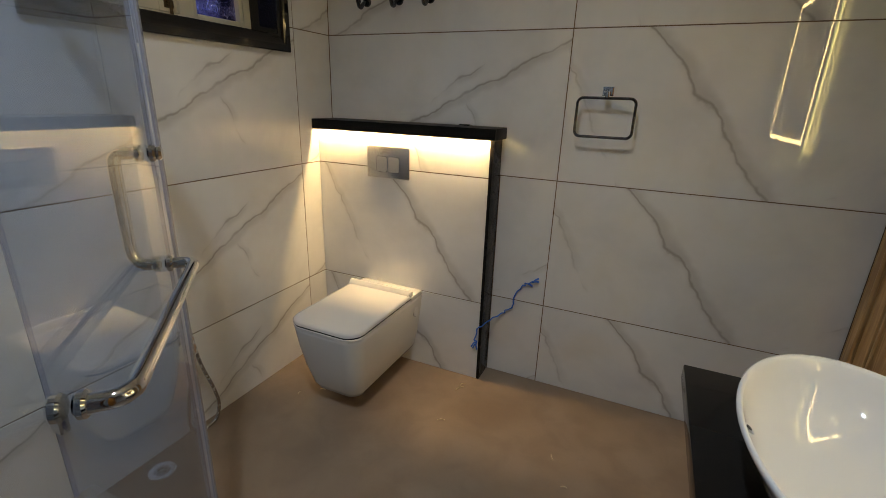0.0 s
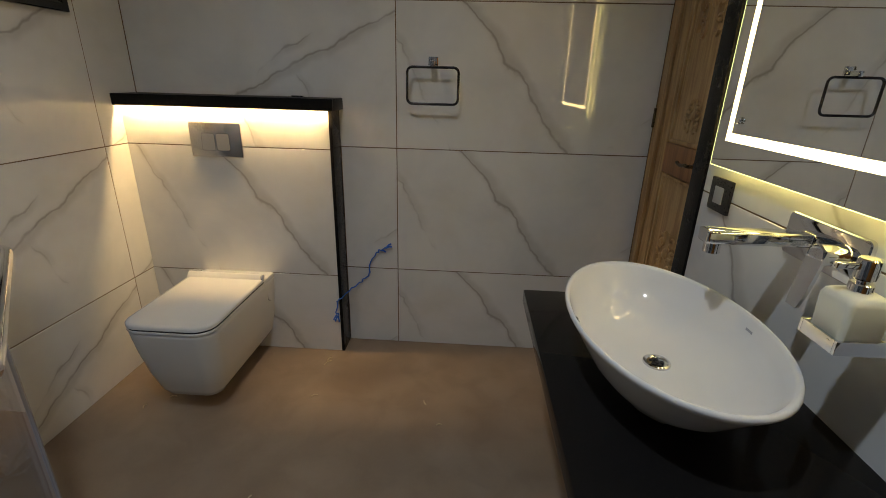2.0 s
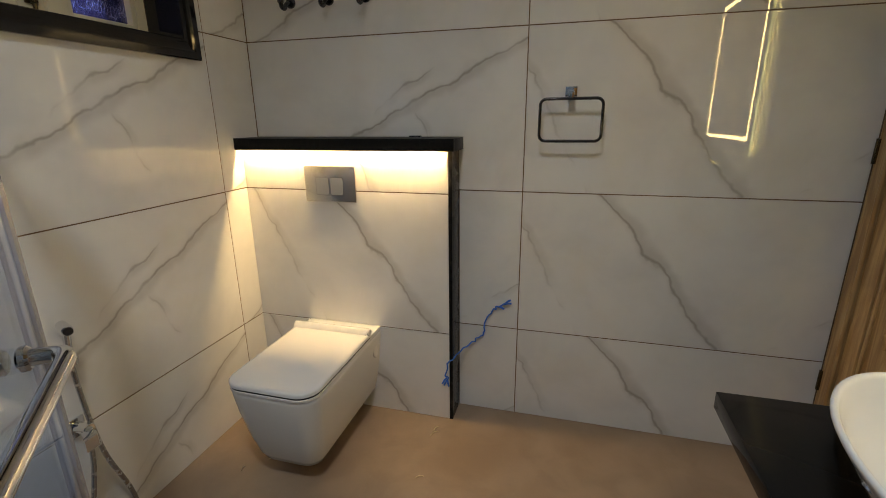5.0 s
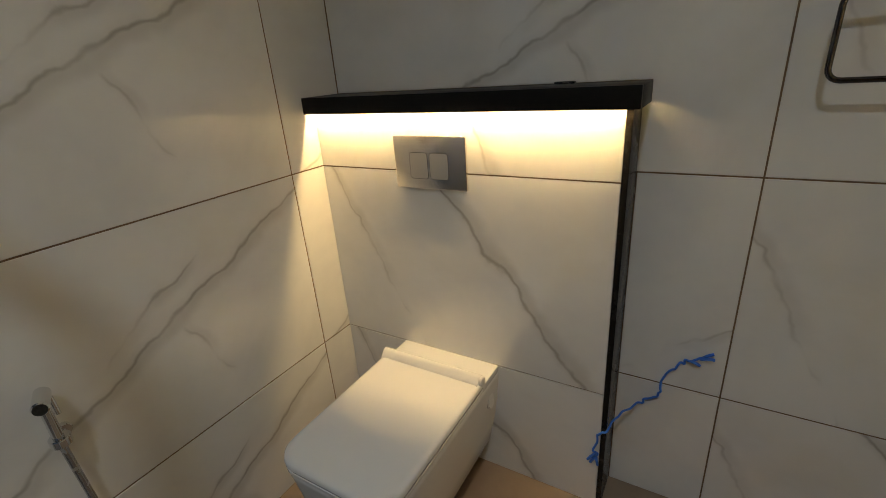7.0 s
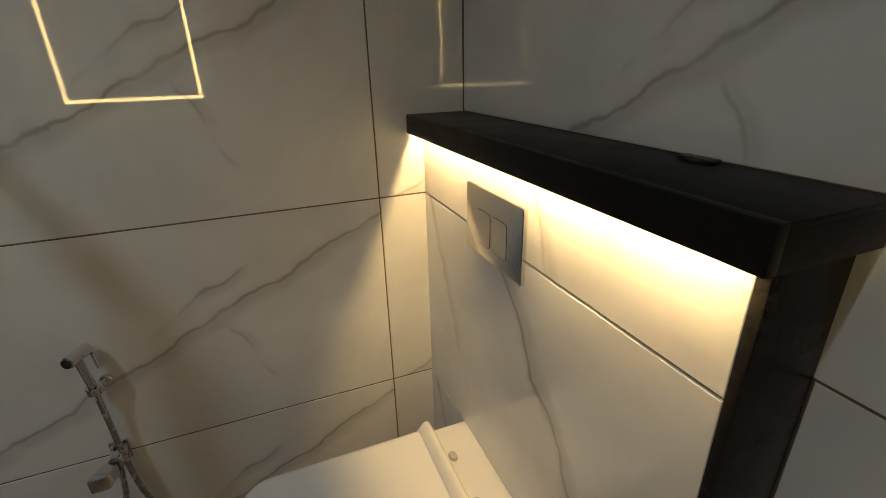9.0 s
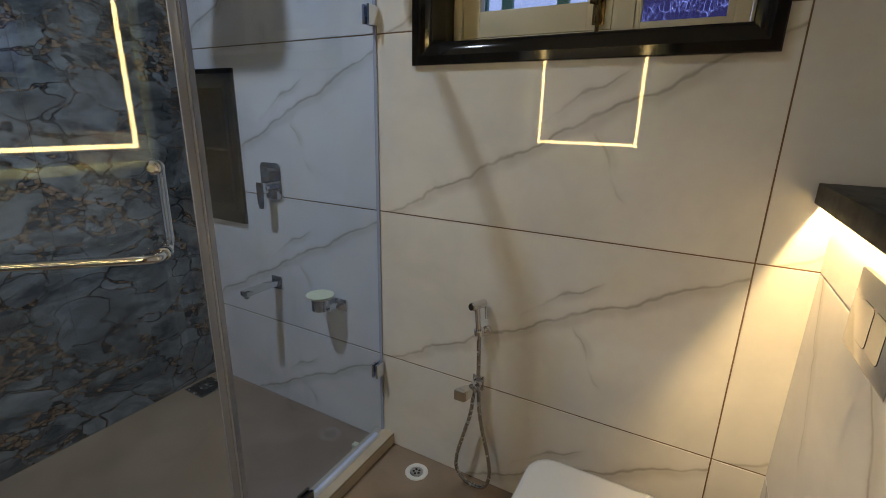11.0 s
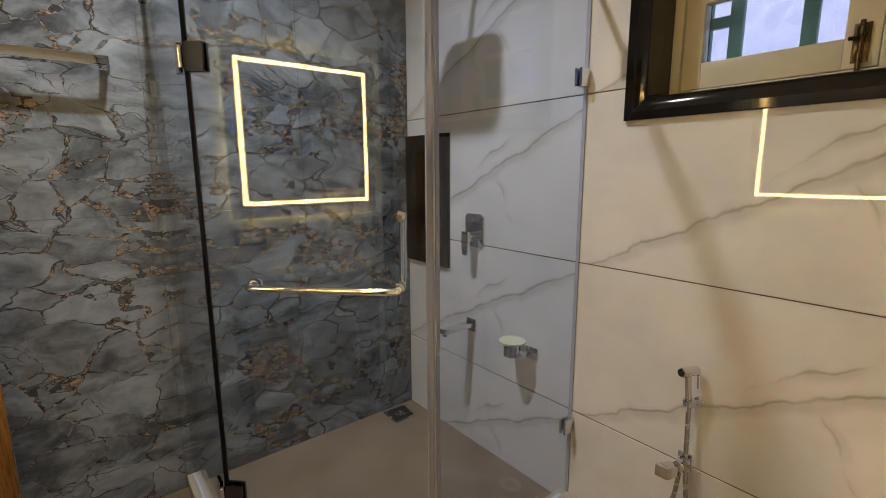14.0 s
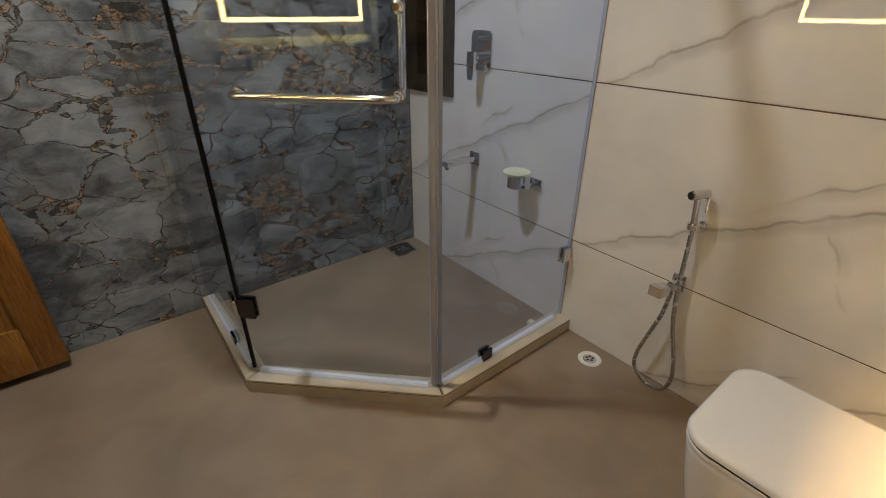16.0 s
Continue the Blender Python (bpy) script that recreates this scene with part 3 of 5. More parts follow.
    part("access_cap", loft([circle((cx + 0.160, -0.176, 0.326), (1, 0, 0.08), 0.021, 22, 1.35), circle((cx + 0.1715, -0.176, 0.326), (1, 0, 0.08), 0.019, 22, 1.35)]), CERAMIC, wc, "oval side cap")
    label_ = part("print", box(cx + 0.1646, cx + 0.1672, -0.29, -0.235, 0.336, 0.342), INK, wc, "faint grey printed lines")
    for z in (0.326, 0.316):
        part("print_line", box(cx + 0.163, cx + 0.1658, -0.285, -0.24, z, z + 0.004), INK, label_)
    return wc


toilet()


def flush_plate():
    fp = thing("flush_plate", (0.417, -0.12, 0.975), "polished chrome flush plate with two buttons", "flush plate")

    def lift(a, b, d):
        return Vector((a, -0.1215 - d, b))

    part("plate", prism(rounded(0.417, 1.048, 0.116, 0.074, 0.004, 2), lift, 0.009, 0.0012), PLATE, fp)
    for x in (0.383, 0.449):
        def lift2(a, b, d):
            return Vector((a, -0.1298 - d, b))
        rim = part("button_rim", prism(rounded(x, 1.040, 0.0300, 0.0375, 0.010, 5), lift2, 0.0011), DARK_CHROME, fp)

        def lift3(a, b, d):
            return Vector((a, -0.1302 - d, b))
        part("button", prism(rounded(x, 1.040, 0.0288, 0.0363, 0.009, 5), lift3, 0.0011), PLATE, rim)


flush_plate()


# ---- towel ring ----
def towel_ring():
    tr = thing("towel_ring", (1.362, -0.001, 1.39), "dark square towel ring on a chrome wall mount", "towel ring")
    cx, y, top, low, hw = 1.366, -0.062, 1.370, 1.222, 0.109
    loop = [(a, b) for a, b in rounded(cx, (top + low) / 2, hw, (top - low) / 2, 0.022, 5)]
    rings = []
    n = len(loop)
    for i, (a, b) in enumerate(loop):
        pa, na = loop[i - 1], loop[(i + 1) % n]
        d = Vector((na[0] - pa[0], 0, na[1] - pa[1])).normalized()
        out = d.cross(Vector((0, 1, 0)))
        c = Vector((a, y, b))
        rings.append([c + out * (0.0055 * math.cos(2 * math.pi * k / 10)) + Vector((0, 0.0055 * math.sin(2 * math.pi * k / 10), 0)) for k in range(10)])
    part("loop", loft(rings, None, False, True), DARK_CHROME, tr, "dark chrome loop")
    part("mount", box(1.342, 1.384, -0.012, -0.001, 1.378, 1.414, 0.002), CHROME, tr)
    part("arm", box(1.352, 1.374, -0.072, -0.010, 1.372, 1.396, 0.003), CHROME, tr)


towel_ring()


def wall_hook(x):
    hk = thing("robe_hook", (x, -0.001, 1.73), "dark chrome robe hook on the tiled wall", "hook", "row of robe hooks")
    part("plate", rod((x, -0.001, 1.765), (x, -0.012, 1.765), 0.021, 20, None, 0.003), DARK_CHROME, hk)
    part("prong", tube([(x, -0.010, 1.765), (x, -0.04, 1.752), (x, -0.055, 1.735), (x, -0.072, 1.738), (x, -0.078, 1.757)], 0.0085, 12), DARK_CHROME, hk)
    part("knob", rod((x, -0.078, 1.750), (x, -0.078, 1.766), 0.012, 14, None, 0.003), DARK_CHROME, hk)


for x in (0.235, 0.408, 0.566):
    wall_hook(x)

# blue twine caught on the wall and the granite strip
twine = thing("twine", (1.02, -0.01, 0.16), "frayed length of blue plastic twine on the wall", "twine")
strand = [(1.145, -0.006, 0.536), (1.118, -0.010, 0.520), (1.096, -0.008, 0.508), (1.078, -0.010, 0.480), (1.055, -0.008, 0.430), (1.052, -0.010, 0.390), (1.030, -0.008, 0.362), (1.000, -0.012, 0.338), (0.960, -0.060, 0.312), (0.940, -0.132, 0.305), (0.917, -0.133, 0.286), (0.912, -0.132, 0.240), (0.918, -0.133, 0.205)]
kinks = random.Random(5)
curly = []
for p, q in zip(strand, strand[1:]):
    p, q = Vector(p), Vector(q)
    curly.append(p)
    for t in (0.33, 0.67):
        curly.append(p.lerp(q, t) + Vector((kinks.uniform(-0.006, 0.006), kinks.uniform(-0.003, 0.0), kinks.uniform(-0.006, 0.006))))
curly.append(Vector(strand[-1]))
part("strand", tube(curly, 0.0032, 8), ROPE, twine)
for k, (a, b) in enumerate((((1.145, -0.006, 0.536), (1.168, -0.010, 0.556)), ((1.140, -0.008, 0.532), (1.172, -0.012, 0.541)), ((1.120, -0.012, 0.521), (1.140, -0.009, 0.512)), ((0.918, -0.133, 0.205), (0.903, -0.135, 0.178)), ((0.918, -0.133, 0.205), (0.924, -0.135, 0.176)), ((0.915, -0.133, 0.215), (0.895, -0.135, 0.185)))):
    mid = (Vector(a) + Vector(b)) / 2 + Vector((0, -0.004, 0.004))
    part("fray", tube([a, mid, b], 0.0042, 6, None, 4), ROPE, twine)

# ---- window ----
window = thing("window_1", (-0.15, -0.79, 1.585), "cream wooden window with frosted panes in a black granite surround", "window", kind="structure")
wo = (-1.284, -0.293, 1.523, 2.238)


def surround(o, i, depth, parent):
    """Four mitred granite bars with a stepped profile."""
    oc, ic = rect(*o), rect(*i)
    for k in range(4):
        rings = []
        for c in (k, (k + 1) % 4):
            def at(t, c=c):
                return oc[c][0] + (ic[c][0] - oc[c][0]) * t, oc[c][1] + (ic[c][1] - oc[c][1]) * t
            prof = ((0.0, -0.0015), (0.0, 0.015), (0.05, 0.019), (0.40, 0.019), (0.58, 0.011), (0.96, 0.008), (1.0, 0.004), (1.0, -depth), (0.93, -depth), (0.93, -0.0015))
            rings.append([Vector((x, *at(t))) for t, x in prof])
        part("surround", loft(rings), POLISHED, parent, "polished black granite", 30)


surround(wo, (-1.216, -0.358, 1.591, 2.169), 0.14, window)
fy0, fy1, fz0, fz1 = -1.2155, -0.3585, 1.5915, 2.1685
bm = box(-0.205, -0.142, fy0, -1.185, fz0, fz1, 0.002)
box(-0.205, -0.142, -0.395, fy1, fz0, fz1, 0.002, bm)
box(-0.205, -0.142, -1.185, -0.395, fz0, 1.618, 0.002, bm)
box(-0.205, -0.142, -1.185, -0.395, 2.14, fz1, 0.002, bm)
box(-0.205, -0.142, -0.700, -0.640, 1.618, 2.14, 0.002, bm)
part("window_frame", bm, CREAM, window)
sash = part("sash", merge(box(-0.195, -0.150, -1.182, -1.125, 1.622, 2.136, 0.003), merge(box(-0.195, -0.150, -0.775, -0.703, 1.622, 2.136, 0.003), merge(box(-0.1945, -0.1505, -1.125, -0.775, 1.622, 1.700, 0.003), box(-0.1945, -0.1505, -1.125, -0.775, 2.050, 2.136, 0.003)))), CREAM, window, "cream painted casement")
part("glazing_bar", box(-0.186, -0.148, -1.128, -0.772, 1.874, 1.898, 0.004), CREAM, sash)
part("pane", box(-0.176, -0.172, -1.128, -0.772, 1.697, 2.053), PANE, window, "frosted glass pane").visible_shadow = False
part("pane", box(-0.176, -0.172, -0.642, -0.393, 1.616, 2.142), PANE_BLUE, window, "blue hammered glass pane").visible_shadow = False
bm = box(-0.174, -0.146, -0.640, -0.622, 1.618, 2.14, 0.003)
box(-0.174, -0.146, -0.413, -0.395, 1.618, 2.14, 0.003, bm)
box(-0.174, -0.146, -0.622, -0.413, 1.618, 1.634, 0.003, bm)
part("glazing_bead", bm, CREAM, window)
# pull handle and two barrel bolts
bm = tube([(-0.149, -0.741, 1.975), (-0.122, -0.741, 1.967), (-0.114, -0.741, 1.925), (-0.114, -0.741, 1.895), (-0.122, -0.741, 1.853), (-0.149, -0.741, 1.845)], 0.0075, 10)
part("pull_handle", bm, ANTIQUE, window, "dark brass pull handle")
for z0, z1 in ((1.622, 1.74), (2.02, 2.136)):
    bolt = part("bolt_plate", box(-0.150, -0.144, -0.757, -0.722, z0 + 0.012, z1 - 0.01, 0.002), ANTIQUE, window, "dark brass tower bolt")
    part("bolt_rod", rod((-0.136, -0.739, z0 - 0.01), (-0.136, -0.739, z1 - 0.005), 0.006, 12), ANTIQUE, bolt)
    for z in (z0 + 0.025, z1 - 0.03):
        part("bolt_sleeve", rod((-0.136, -0.739, z - 0.012), (-0.136, -0.739, z + 0.012), 0.010, 12, None, 0.002), ANTIQUE, bolt)
    part("bolt_knob", rod((-0.136, -0.739, (z0 + z1) / 2 + 0.01), (-0.118, -0.760, (z0 + z1) / 2 + 0.01), 0.005, 10), ANTIQUE, bolt)

# green ironwork outside the casement
grille = thing("window_grille", (-0.24, -0.95, 1.60), "green painted iron grille outside the window", "grille")
gx0, gx1 = -0.250, -0.228


def gbar(y0, y1, z0, z1):
    part("bar", box(gx0, gx1, y0, y1, z0, z1, 0.002), GREEN, grille)


gbar(-1.21, -1.135, 1.60, 2.16)
gbar(-0.78, -0.74, 1.60, 2.16)
gbar(-1.21, -0.40, 2.085, 2.16)
gbar(-0.985, -0.945, 2.03, 2.09)
for y in (-1.062, -0.872):
    gbar(y - 0.019, y + 0.019, 1.60, 1.965)
gbar(-1.135, -1.081, 1.815, 1.848)
gbar(-0.853, -0.78, 1.835, 1.868)


def arch(y0, y1, z, rise, w):
    n = 14
    rings = []
    for k in range(n + 1):
        t = k / n
        y = y0 + (y1 - y0) * t
        zz = z + rise * math.sin(math.pi * t)
        rings.append([Vector((gx0, y, zz)), Vector((gx1, y, zz)), Vector((gx1, y, zz + w)), Vector((gx0, y, zz + w))])
    part("arch", loft(rings), GREEN, grille)


arch(-1.08, -0.853, 1.955, 0.045, 0.036)
arch(-1.14, -0.78, 2.02, 0.055, 0.10)
gbar(-0.985, -0.945, 1.99, 2.10)
part("evening_backdrop", box(-0.95, -0.94, -2.2, 0.6, 0.6, 3.2), SKY)
tagged(bpy.data.objects["evening_backdrop"], "pale blue evening sky beyond the window", "sky", kind="structure")

# ---- niche in the shower wall ----
niche = thing("niche", (0.0, -2.366, 0.876), "narrow shower niche framed in black granite", "niche", kind="structure")
surround((-2.545, -2.187, 0.874, 1.544), (-2.463, -2.268, 0.958, 1.462), 0.11, niche)
part("back_panel", box(-0.122, -0.112, -2.472, -2.26, 0.95, 1.47), POLISHED, niche)
part("niche_shelf", box(-0.110, -0.004, -2.462, -2.269, 1.195, 1.207, 0.002), POLISHED, niche)

# ---- basin wall ----
counter = thing("counter", (1.985, -1.23, 0.66), "black polished granite washbasin counter", "counter")
part("slab", box(1.724, RIGHT - 0.001, -1.70, -0.796, 0.665, 0.706, 0.003), COUNTER, counter)
part("support", box(2.02, RIGHT - 0.001, -0.90, -0.875, 0.0, 0.6645, 0.002), POLISHED, counter)
part("support", box(2.02, RIGHT - 0.001, -1.64, -1.615, 0.0, 0.6645, 0.002), POLISHED, counter)


def basin():
    cx, cy, base, rim = 1.956, -1.236, 0.7065, 0.862
    ax, ay = 0.195, 0.313
    b = thing("washbasin", (cx, cy, base), "white oval ceramic vessel basin on the black counter", "basin")

    def ring(f, z, n=64):
        return [Vector((cx + ax * f * math.cos(2 * math.pi * k / n), cy + ay * f * math.sin(2 * math.pi * k / n), z)) for k in range(n)]
    prof = [(0.40, base), (0.46, base + 0.004), (0.60, base + 0.026), (0.76, base + 0.068), (0.89, base + 0.114), (0.972, rim - 0.015), (1.0, rim - 0.005), (0.998, rim), (0.985, rim + 0.003), (0.965, rim + 0.002), (0.945, rim - 0.004),
            (0.905, rim - 0.028), (0.82, rim - 0.066), (0.68, rim - 0.098), (0.47, rim - 0.117), (0.27, rim - 0.124), (0.13, rim - 0.127)]
    part("bowl", loft([ring(f, z) for f, z in prof]), CERAMIC, b, sharp=70)
    dx, dy, dz = cx + 0.016, cy + 0.022, rim - 0.1258
    drain = part("drain", loft([circle((dx, dy, dz - 0.002), (0, 0, 1), 0.030, 28), circle((dx, dy, dz + 0.003), (0, 0, 1), 0.029, 28), circle((dx, dy, dz + 0.004), (0, 0, 1), 0.024, 28), circle((dx, dy, dz + 0.001), (0, 0, 1), 0.021, 28)]), CHROME, b, "chrome drain")
    for k in range(6):
        a = k * math.pi / 3
        r = 0.0 if k == 5 else 0.012
        part("drain_hole", rod((dx + r * math.cos(a * 1.2), dy + r * math.sin(a * 1.2), dz), (dx + r * math.cos(a * 1.2), dy + r * math.sin(a * 1.2), dz + 0.0022), 0.0042, 12), DRAIN_DARK, drain)
    mark = []
    for f, z in ((0.909, rim - 0.0262), (0.917, rim - 0.0214)):
        for lift_ in (0.0, 0.0008):
            mark.append([Vector((cx + (ax * f - lift_) * math.cos(a), cy + ay * f * math.sin(a), z + lift_)) for a in [radians(v) for v in (-2.2, -0.7, 0.7, 2.2)]])
    lo0, lo1, hi0, hi1 = mark
    part("print", loft([[p, q, r, t] for p, q, r, t in zip(lo0, lo1, hi1, hi0)]), INK, b, "small grey printed mark")
    # overflow ring on the front inner wall
    p, d = Vector((cx - ax * 0.885, cy + 0.03, rim - 0.032)), Vector((0.75, 0, 1)).normalized()
    of = part("overflow_ring", loft([circle(p - d * 0.004, d, 0.012, 22, 1.0), circle(p + d * 0.003, d, 0.012, 22), circle(p + d * 0.004, d, 0.009, 22)]), CHROME, b, "chrome overflow ring")
    part("overflow_hole", rod(p, p + d * 0.0046, 0.0055, 14), DRAIN_DARK, of)


basin()


def basin_mixer():
    fx = thing("basin_mixer", (RIGHT, -1.21, 1.02), "chrome wall-mounted basin mixer with a long flat spout", "tap")

    def lift(a, b, d):
        return Vector((RIGHT - 0.001 - d, a, b))
    part("wall_plate", prism(rounded(-1.212, 1.022, 0.108, 0.046, 0.012, 5), lift, 0.010, 0.002), CHROME, fx)
    spout = part("spout", box(2.03, RIGHT - 0.010, -1.191, -1.149, 1.010, 1.038, 0.006, None, 3), CHROME, fx)
    part("aerator", rod((2.054, -1.17, 1.0105), (2.054, -1.17, 0.986), 0.0165, 20, None, 0.002), CHROME, spout)
    part("knob", rod((RIGHT - 0.010, -1.268, 1.024), (RIGHT - 0.060, -1.268, 1.024), 0.021, 24, None, 0.003), CHROME, fx)
    rings = []
    for x, z, h in ((RIGHT - 0.050, 1.036, 0.022), (RIGHT - 0.056, 1.00, 0.021), (RIGHT - 0.064, 0.95, 0.019), (RIGHT - 0.070, 0.918, 0.014)):
        rings.append([Vector((x, -1.268 - h, z)), Vector((x, -1.268 + h, z)), Vector((x - 0.007, -1.268 + h, z)), Vector((x - 0.007, -1.268 - h, z))])
    part("lever", loft(rings), CHROME, fx)


basin_mixer()


def soap_dispenser():
    sd = thing("soap_dispenser", (RIGHT, -1.42, 0.93), "frosted glass soap dispenser in a chrome wall holder", "dispenser")
    cx, cy = 2.152, -1.422
    part("wall_plate", box(RIGHT - 0.010, RIGHT - 0.001, -1.482, -1.425, 0.918, 0.975, 0.002), CHROME, sd)
    part("bracket", box(2.185, RIGHT - 0.008, -1.462, -1.447, 0.928, 0.948, 0.002), CHROME, sd)
    bm = bmesh.new()
    for x0, x1, y0, y1 in ((cx - 0.041, cx + 0.041, cy - 0.041, cy - 0.035), (cx - 0.041, cx + 0.041, cy + 0.035, cy + 0.041), (cx - 0.041, cx - 0.035, cy - 0.035, cy + 0.035), (cx + 0.035, cx + 0.041, cy - 0.035, cy + 0.035)):
        box(x0, x1, y0, y1, 0.926, 0.950, 0.001, bm)
    part("holder_frame", bm, CHROME, sd)
    part("holder_base", box(cx - 0.0345, cx + 0.0345, cy - 0.0345, cy + 0.0345, 0.926, 0.930), CHROME, sd)
    rows = ((0.931, 0.030, 0.008), (0.934, 0.033, 0.009), (1.004, 0.0345, 0.009), (1.013, 0.032, 0.011), (1.018, 0.024, 0.012), (1.020, 0.013, 0.010))
    part("bottle", loft([[Vector((x, y, z)) for x, y in rounded(cx, cy, h, h, r, 5)] for z, h, r in rows]), BOTTLE, sd, "frosted cream bottle", 45)
    part("collar", rod((cx, cy, 1.019), (cx, cy, 1.034), 0.0165, 22, None, 0.002), CHROME, sd)
    part("pump_head", rod((cx, cy, 1.040), (cx, cy, 1.074), 0.0155, 22, None, 0.002), CHROME, sd)
    part("pump_stem", rod((cx, cy, 1.033), (cx, cy, 1.041), 0.008, 14), CHROME, sd)
    part("nozzle", box(cx - 0.050, cx - 0.012, cy - 0.005, cy + 0.005, 1.056, 1.066, 0.002), CHROME, sd)


soap_dispenser()


def switch_plate():
    sw = thing("light_switch", (RIGHT, -0.81, 1.03), "black light switch plate with a grey rocker", "switch")
    part("plate", box(RIGHT - 0.011, RIGHT - 0.001, -0.862, -0.758, 0.985, 1.078, 0.003), PLASTIC_BLACK, sw)
    part("rocker", box(RIGHT - 0.014, RIGHT - 0.010, -0.832, -0.788, 1.008, 1.055, 0.002), PLASTIC_GREY, sw)


def socket_plate():
    so = thing("power_socket", (RIGHT, -1.50, 1.01), "black plate with a white round-pin power socket", "socket")
    part("plate", box(RIGHT - 0.012, RIGHT - 0.001, -1.60, -1.437, 0.968, 1.058, 0.003), PLASTIC_BLACK, so)
    face = part("socket_face", box(RIGHT - 0.0155, RIGHT - 0.011, -1.519, -1.465, 0.984, 1.042, 0.002), PLASTIC_WHITE, so, "white socket insert")
    for y, z, r in ((-1.492, 1.031, 0.0042), (-1.480, 1.014, 0.0033), (-1.504, 1.014, 0.0033), (-1.481, 0.998, 0.0033), (-1.503, 0.998, 0.0033)):
        part("pin_hole", rod((RIGHT - 0.0150, y, z), (RIGHT - 0.0162, y, z), r, 12), DRAIN_DARK, face)
    part("switch_rocker", box(RIGHT - 0.0155, RIGHT - 0.011, -1.580, -1.530, 0.984, 1.042, 0.002), PLASTIC_WHITE, so)


switch_plate()
socket_plate()


def lit_mirror():
    my0, my1, mz0, mz1 = -1.610, -0.765, 1.113, 1.992
    ly0, ly1, lz0, lz1, w = -1.545, -0.815, 1.182, 1.930, 0.021
    fx, bx = 2.220, 2.225
    mi = thing("mirror", (RIGHT, -1.19, mz0), "large mirror with a lit rectangular band and back light", "mirror")
    part("glass", box(fx, bx, ly0 + w, ly1 - w, lz0 + w, lz1 - w), SILVER, mi)
    for y0, y1, z0, z1 in ((my0, ly0, mz0, mz1), (ly1, my1, mz0, mz1), (ly0, ly1, mz0, lz0), (ly0, ly1, lz1, mz1)):
        part("glass_border", box(fx, bx, y0, y1, z0, z1), SILVER, mi)
    bm = bmesh.new()
    for y0, y1, z0, z1 in ((my0 - 0.0015, my0, mz0, mz1), (my1, my1 + 0.0015, mz0, mz1), (my0, my1, mz0 - 0.0015, mz0), (my0, my1, mz1, mz1 + 0.0015)):
        box(fx, bx, y0, y1, z0, z1, 0, bm)
    part("glass_edge", bm, LIT_EDGE, mi, "greenish glass edge lit from within")
    for y0, y1, z0, z1 in ((ly0, ly1, lz0, lz0 + w), (ly0, ly1, lz1 - w, lz1), (ly0, ly0 + w, lz0 + w, lz1 - w), (ly1 - w, ly1, lz0 + w, lz1 - w)):
        part("light_band", box(fx + 0.0034, fx + 0.0044, y0, y1, z0, z1), MIRROR_LED, mi, "frosted warm light band")
    part("case", box(bx + 0.0005, RIGHT - 0.001, my0 + 0.05, my1 - 0.05, mz0 + 0.05, mz1 - 0.05), PLASTIC_WHITE, mi)
    e = 0.045
    d = 0.0045
    for y0, y1, z0, z1 in ((my0 + e, my1 - e, mz0 + e - 0.004, mz0 + e), (my0 + e, my1 - e, mz1 - e, mz1 - e + 0.004), (my0 + e - 0.004, my0 + e, mz0 + e, mz1 - e), (my1 - e, my1 - e + 0.004, mz0 + e, mz1 - e)):
        part("back_light", box(bx + 0.006 + (d if y1 - y0 < 0.01 else 0), RIGHT - 0.006 - (d if y1 - y0 < 0.01 else 0), y0, y1, z0, z1), BACK_LED, mi)
    for y in (ly1 - 0.05, ly0 + 0.05):
        for z in (lz0 + 0.055, lz1 - 0.055):
            part("fixing_screw", rod((fx - 0.0002, y, z), (fx - 0.008, y, z), 0.0085, 18, None, 0.002), CHROME, mi)


lit_mirror()


# ---- carved door beside the mirror ----
def ornament(cx, cz, s, x, parent):
    """Carved scrolls and leaves in low relief."""
    bm = bmesh.new()
    rnd = random.Random(int(cz * 1000))
    for sx in (-1, 1):
        for turn, dz in ((1, 0.55), (-1, -0.35), (1, -1.0)):
            pts = []
            for k in range(10):
                a = turn * k * 0.62 + rnd.uniform(-0.05, 0.05)
                r = s * (0.52 - 0.045 * k)
                pts.append((x, cx + sx * (s * 0.55 + r * math.cos(a) * 0.75), cz + s * dz + r * math.sin(a)))
            tube(pts, s * 0.085, 6, bm, 3)
        for k in range(5):
            a = -0.9 + 0.55 * k
            c = Vector((x - 0.001, cx + sx * s * (0.2 + 0.18 * k), cz + s * (1.2 - 0.5 * k)))
            rings = []
            for j in range(5):
                t = j / 4
                w = s * 0.17 * math.sin(math.pi * (0.12 + 0.82 * t))
                p = c + Vector((-0.004 * math.sin(math.pi * t), sx * s * 0.5 * t * math.cos(a), s * 0.5 * t * math.sin(a)))
                q = Vector((0, -math.sin(a), sx * math.cos(a))) * w
                rings.append([p + q, p + Vector((-0.006, 0, 0)), p - q, p + Vector((0.004, 0, 0))])
            loft(rings, bm)
    loft([circle((x - 0.002, cx, cz), (1, 0, 0), s * 0.32, 14), circle((x - 0.010, cx, cz), (1, 0, 0), s * 0.18, 14)], bm)
    part("carving", bm, CARVED, parent, "", 60)


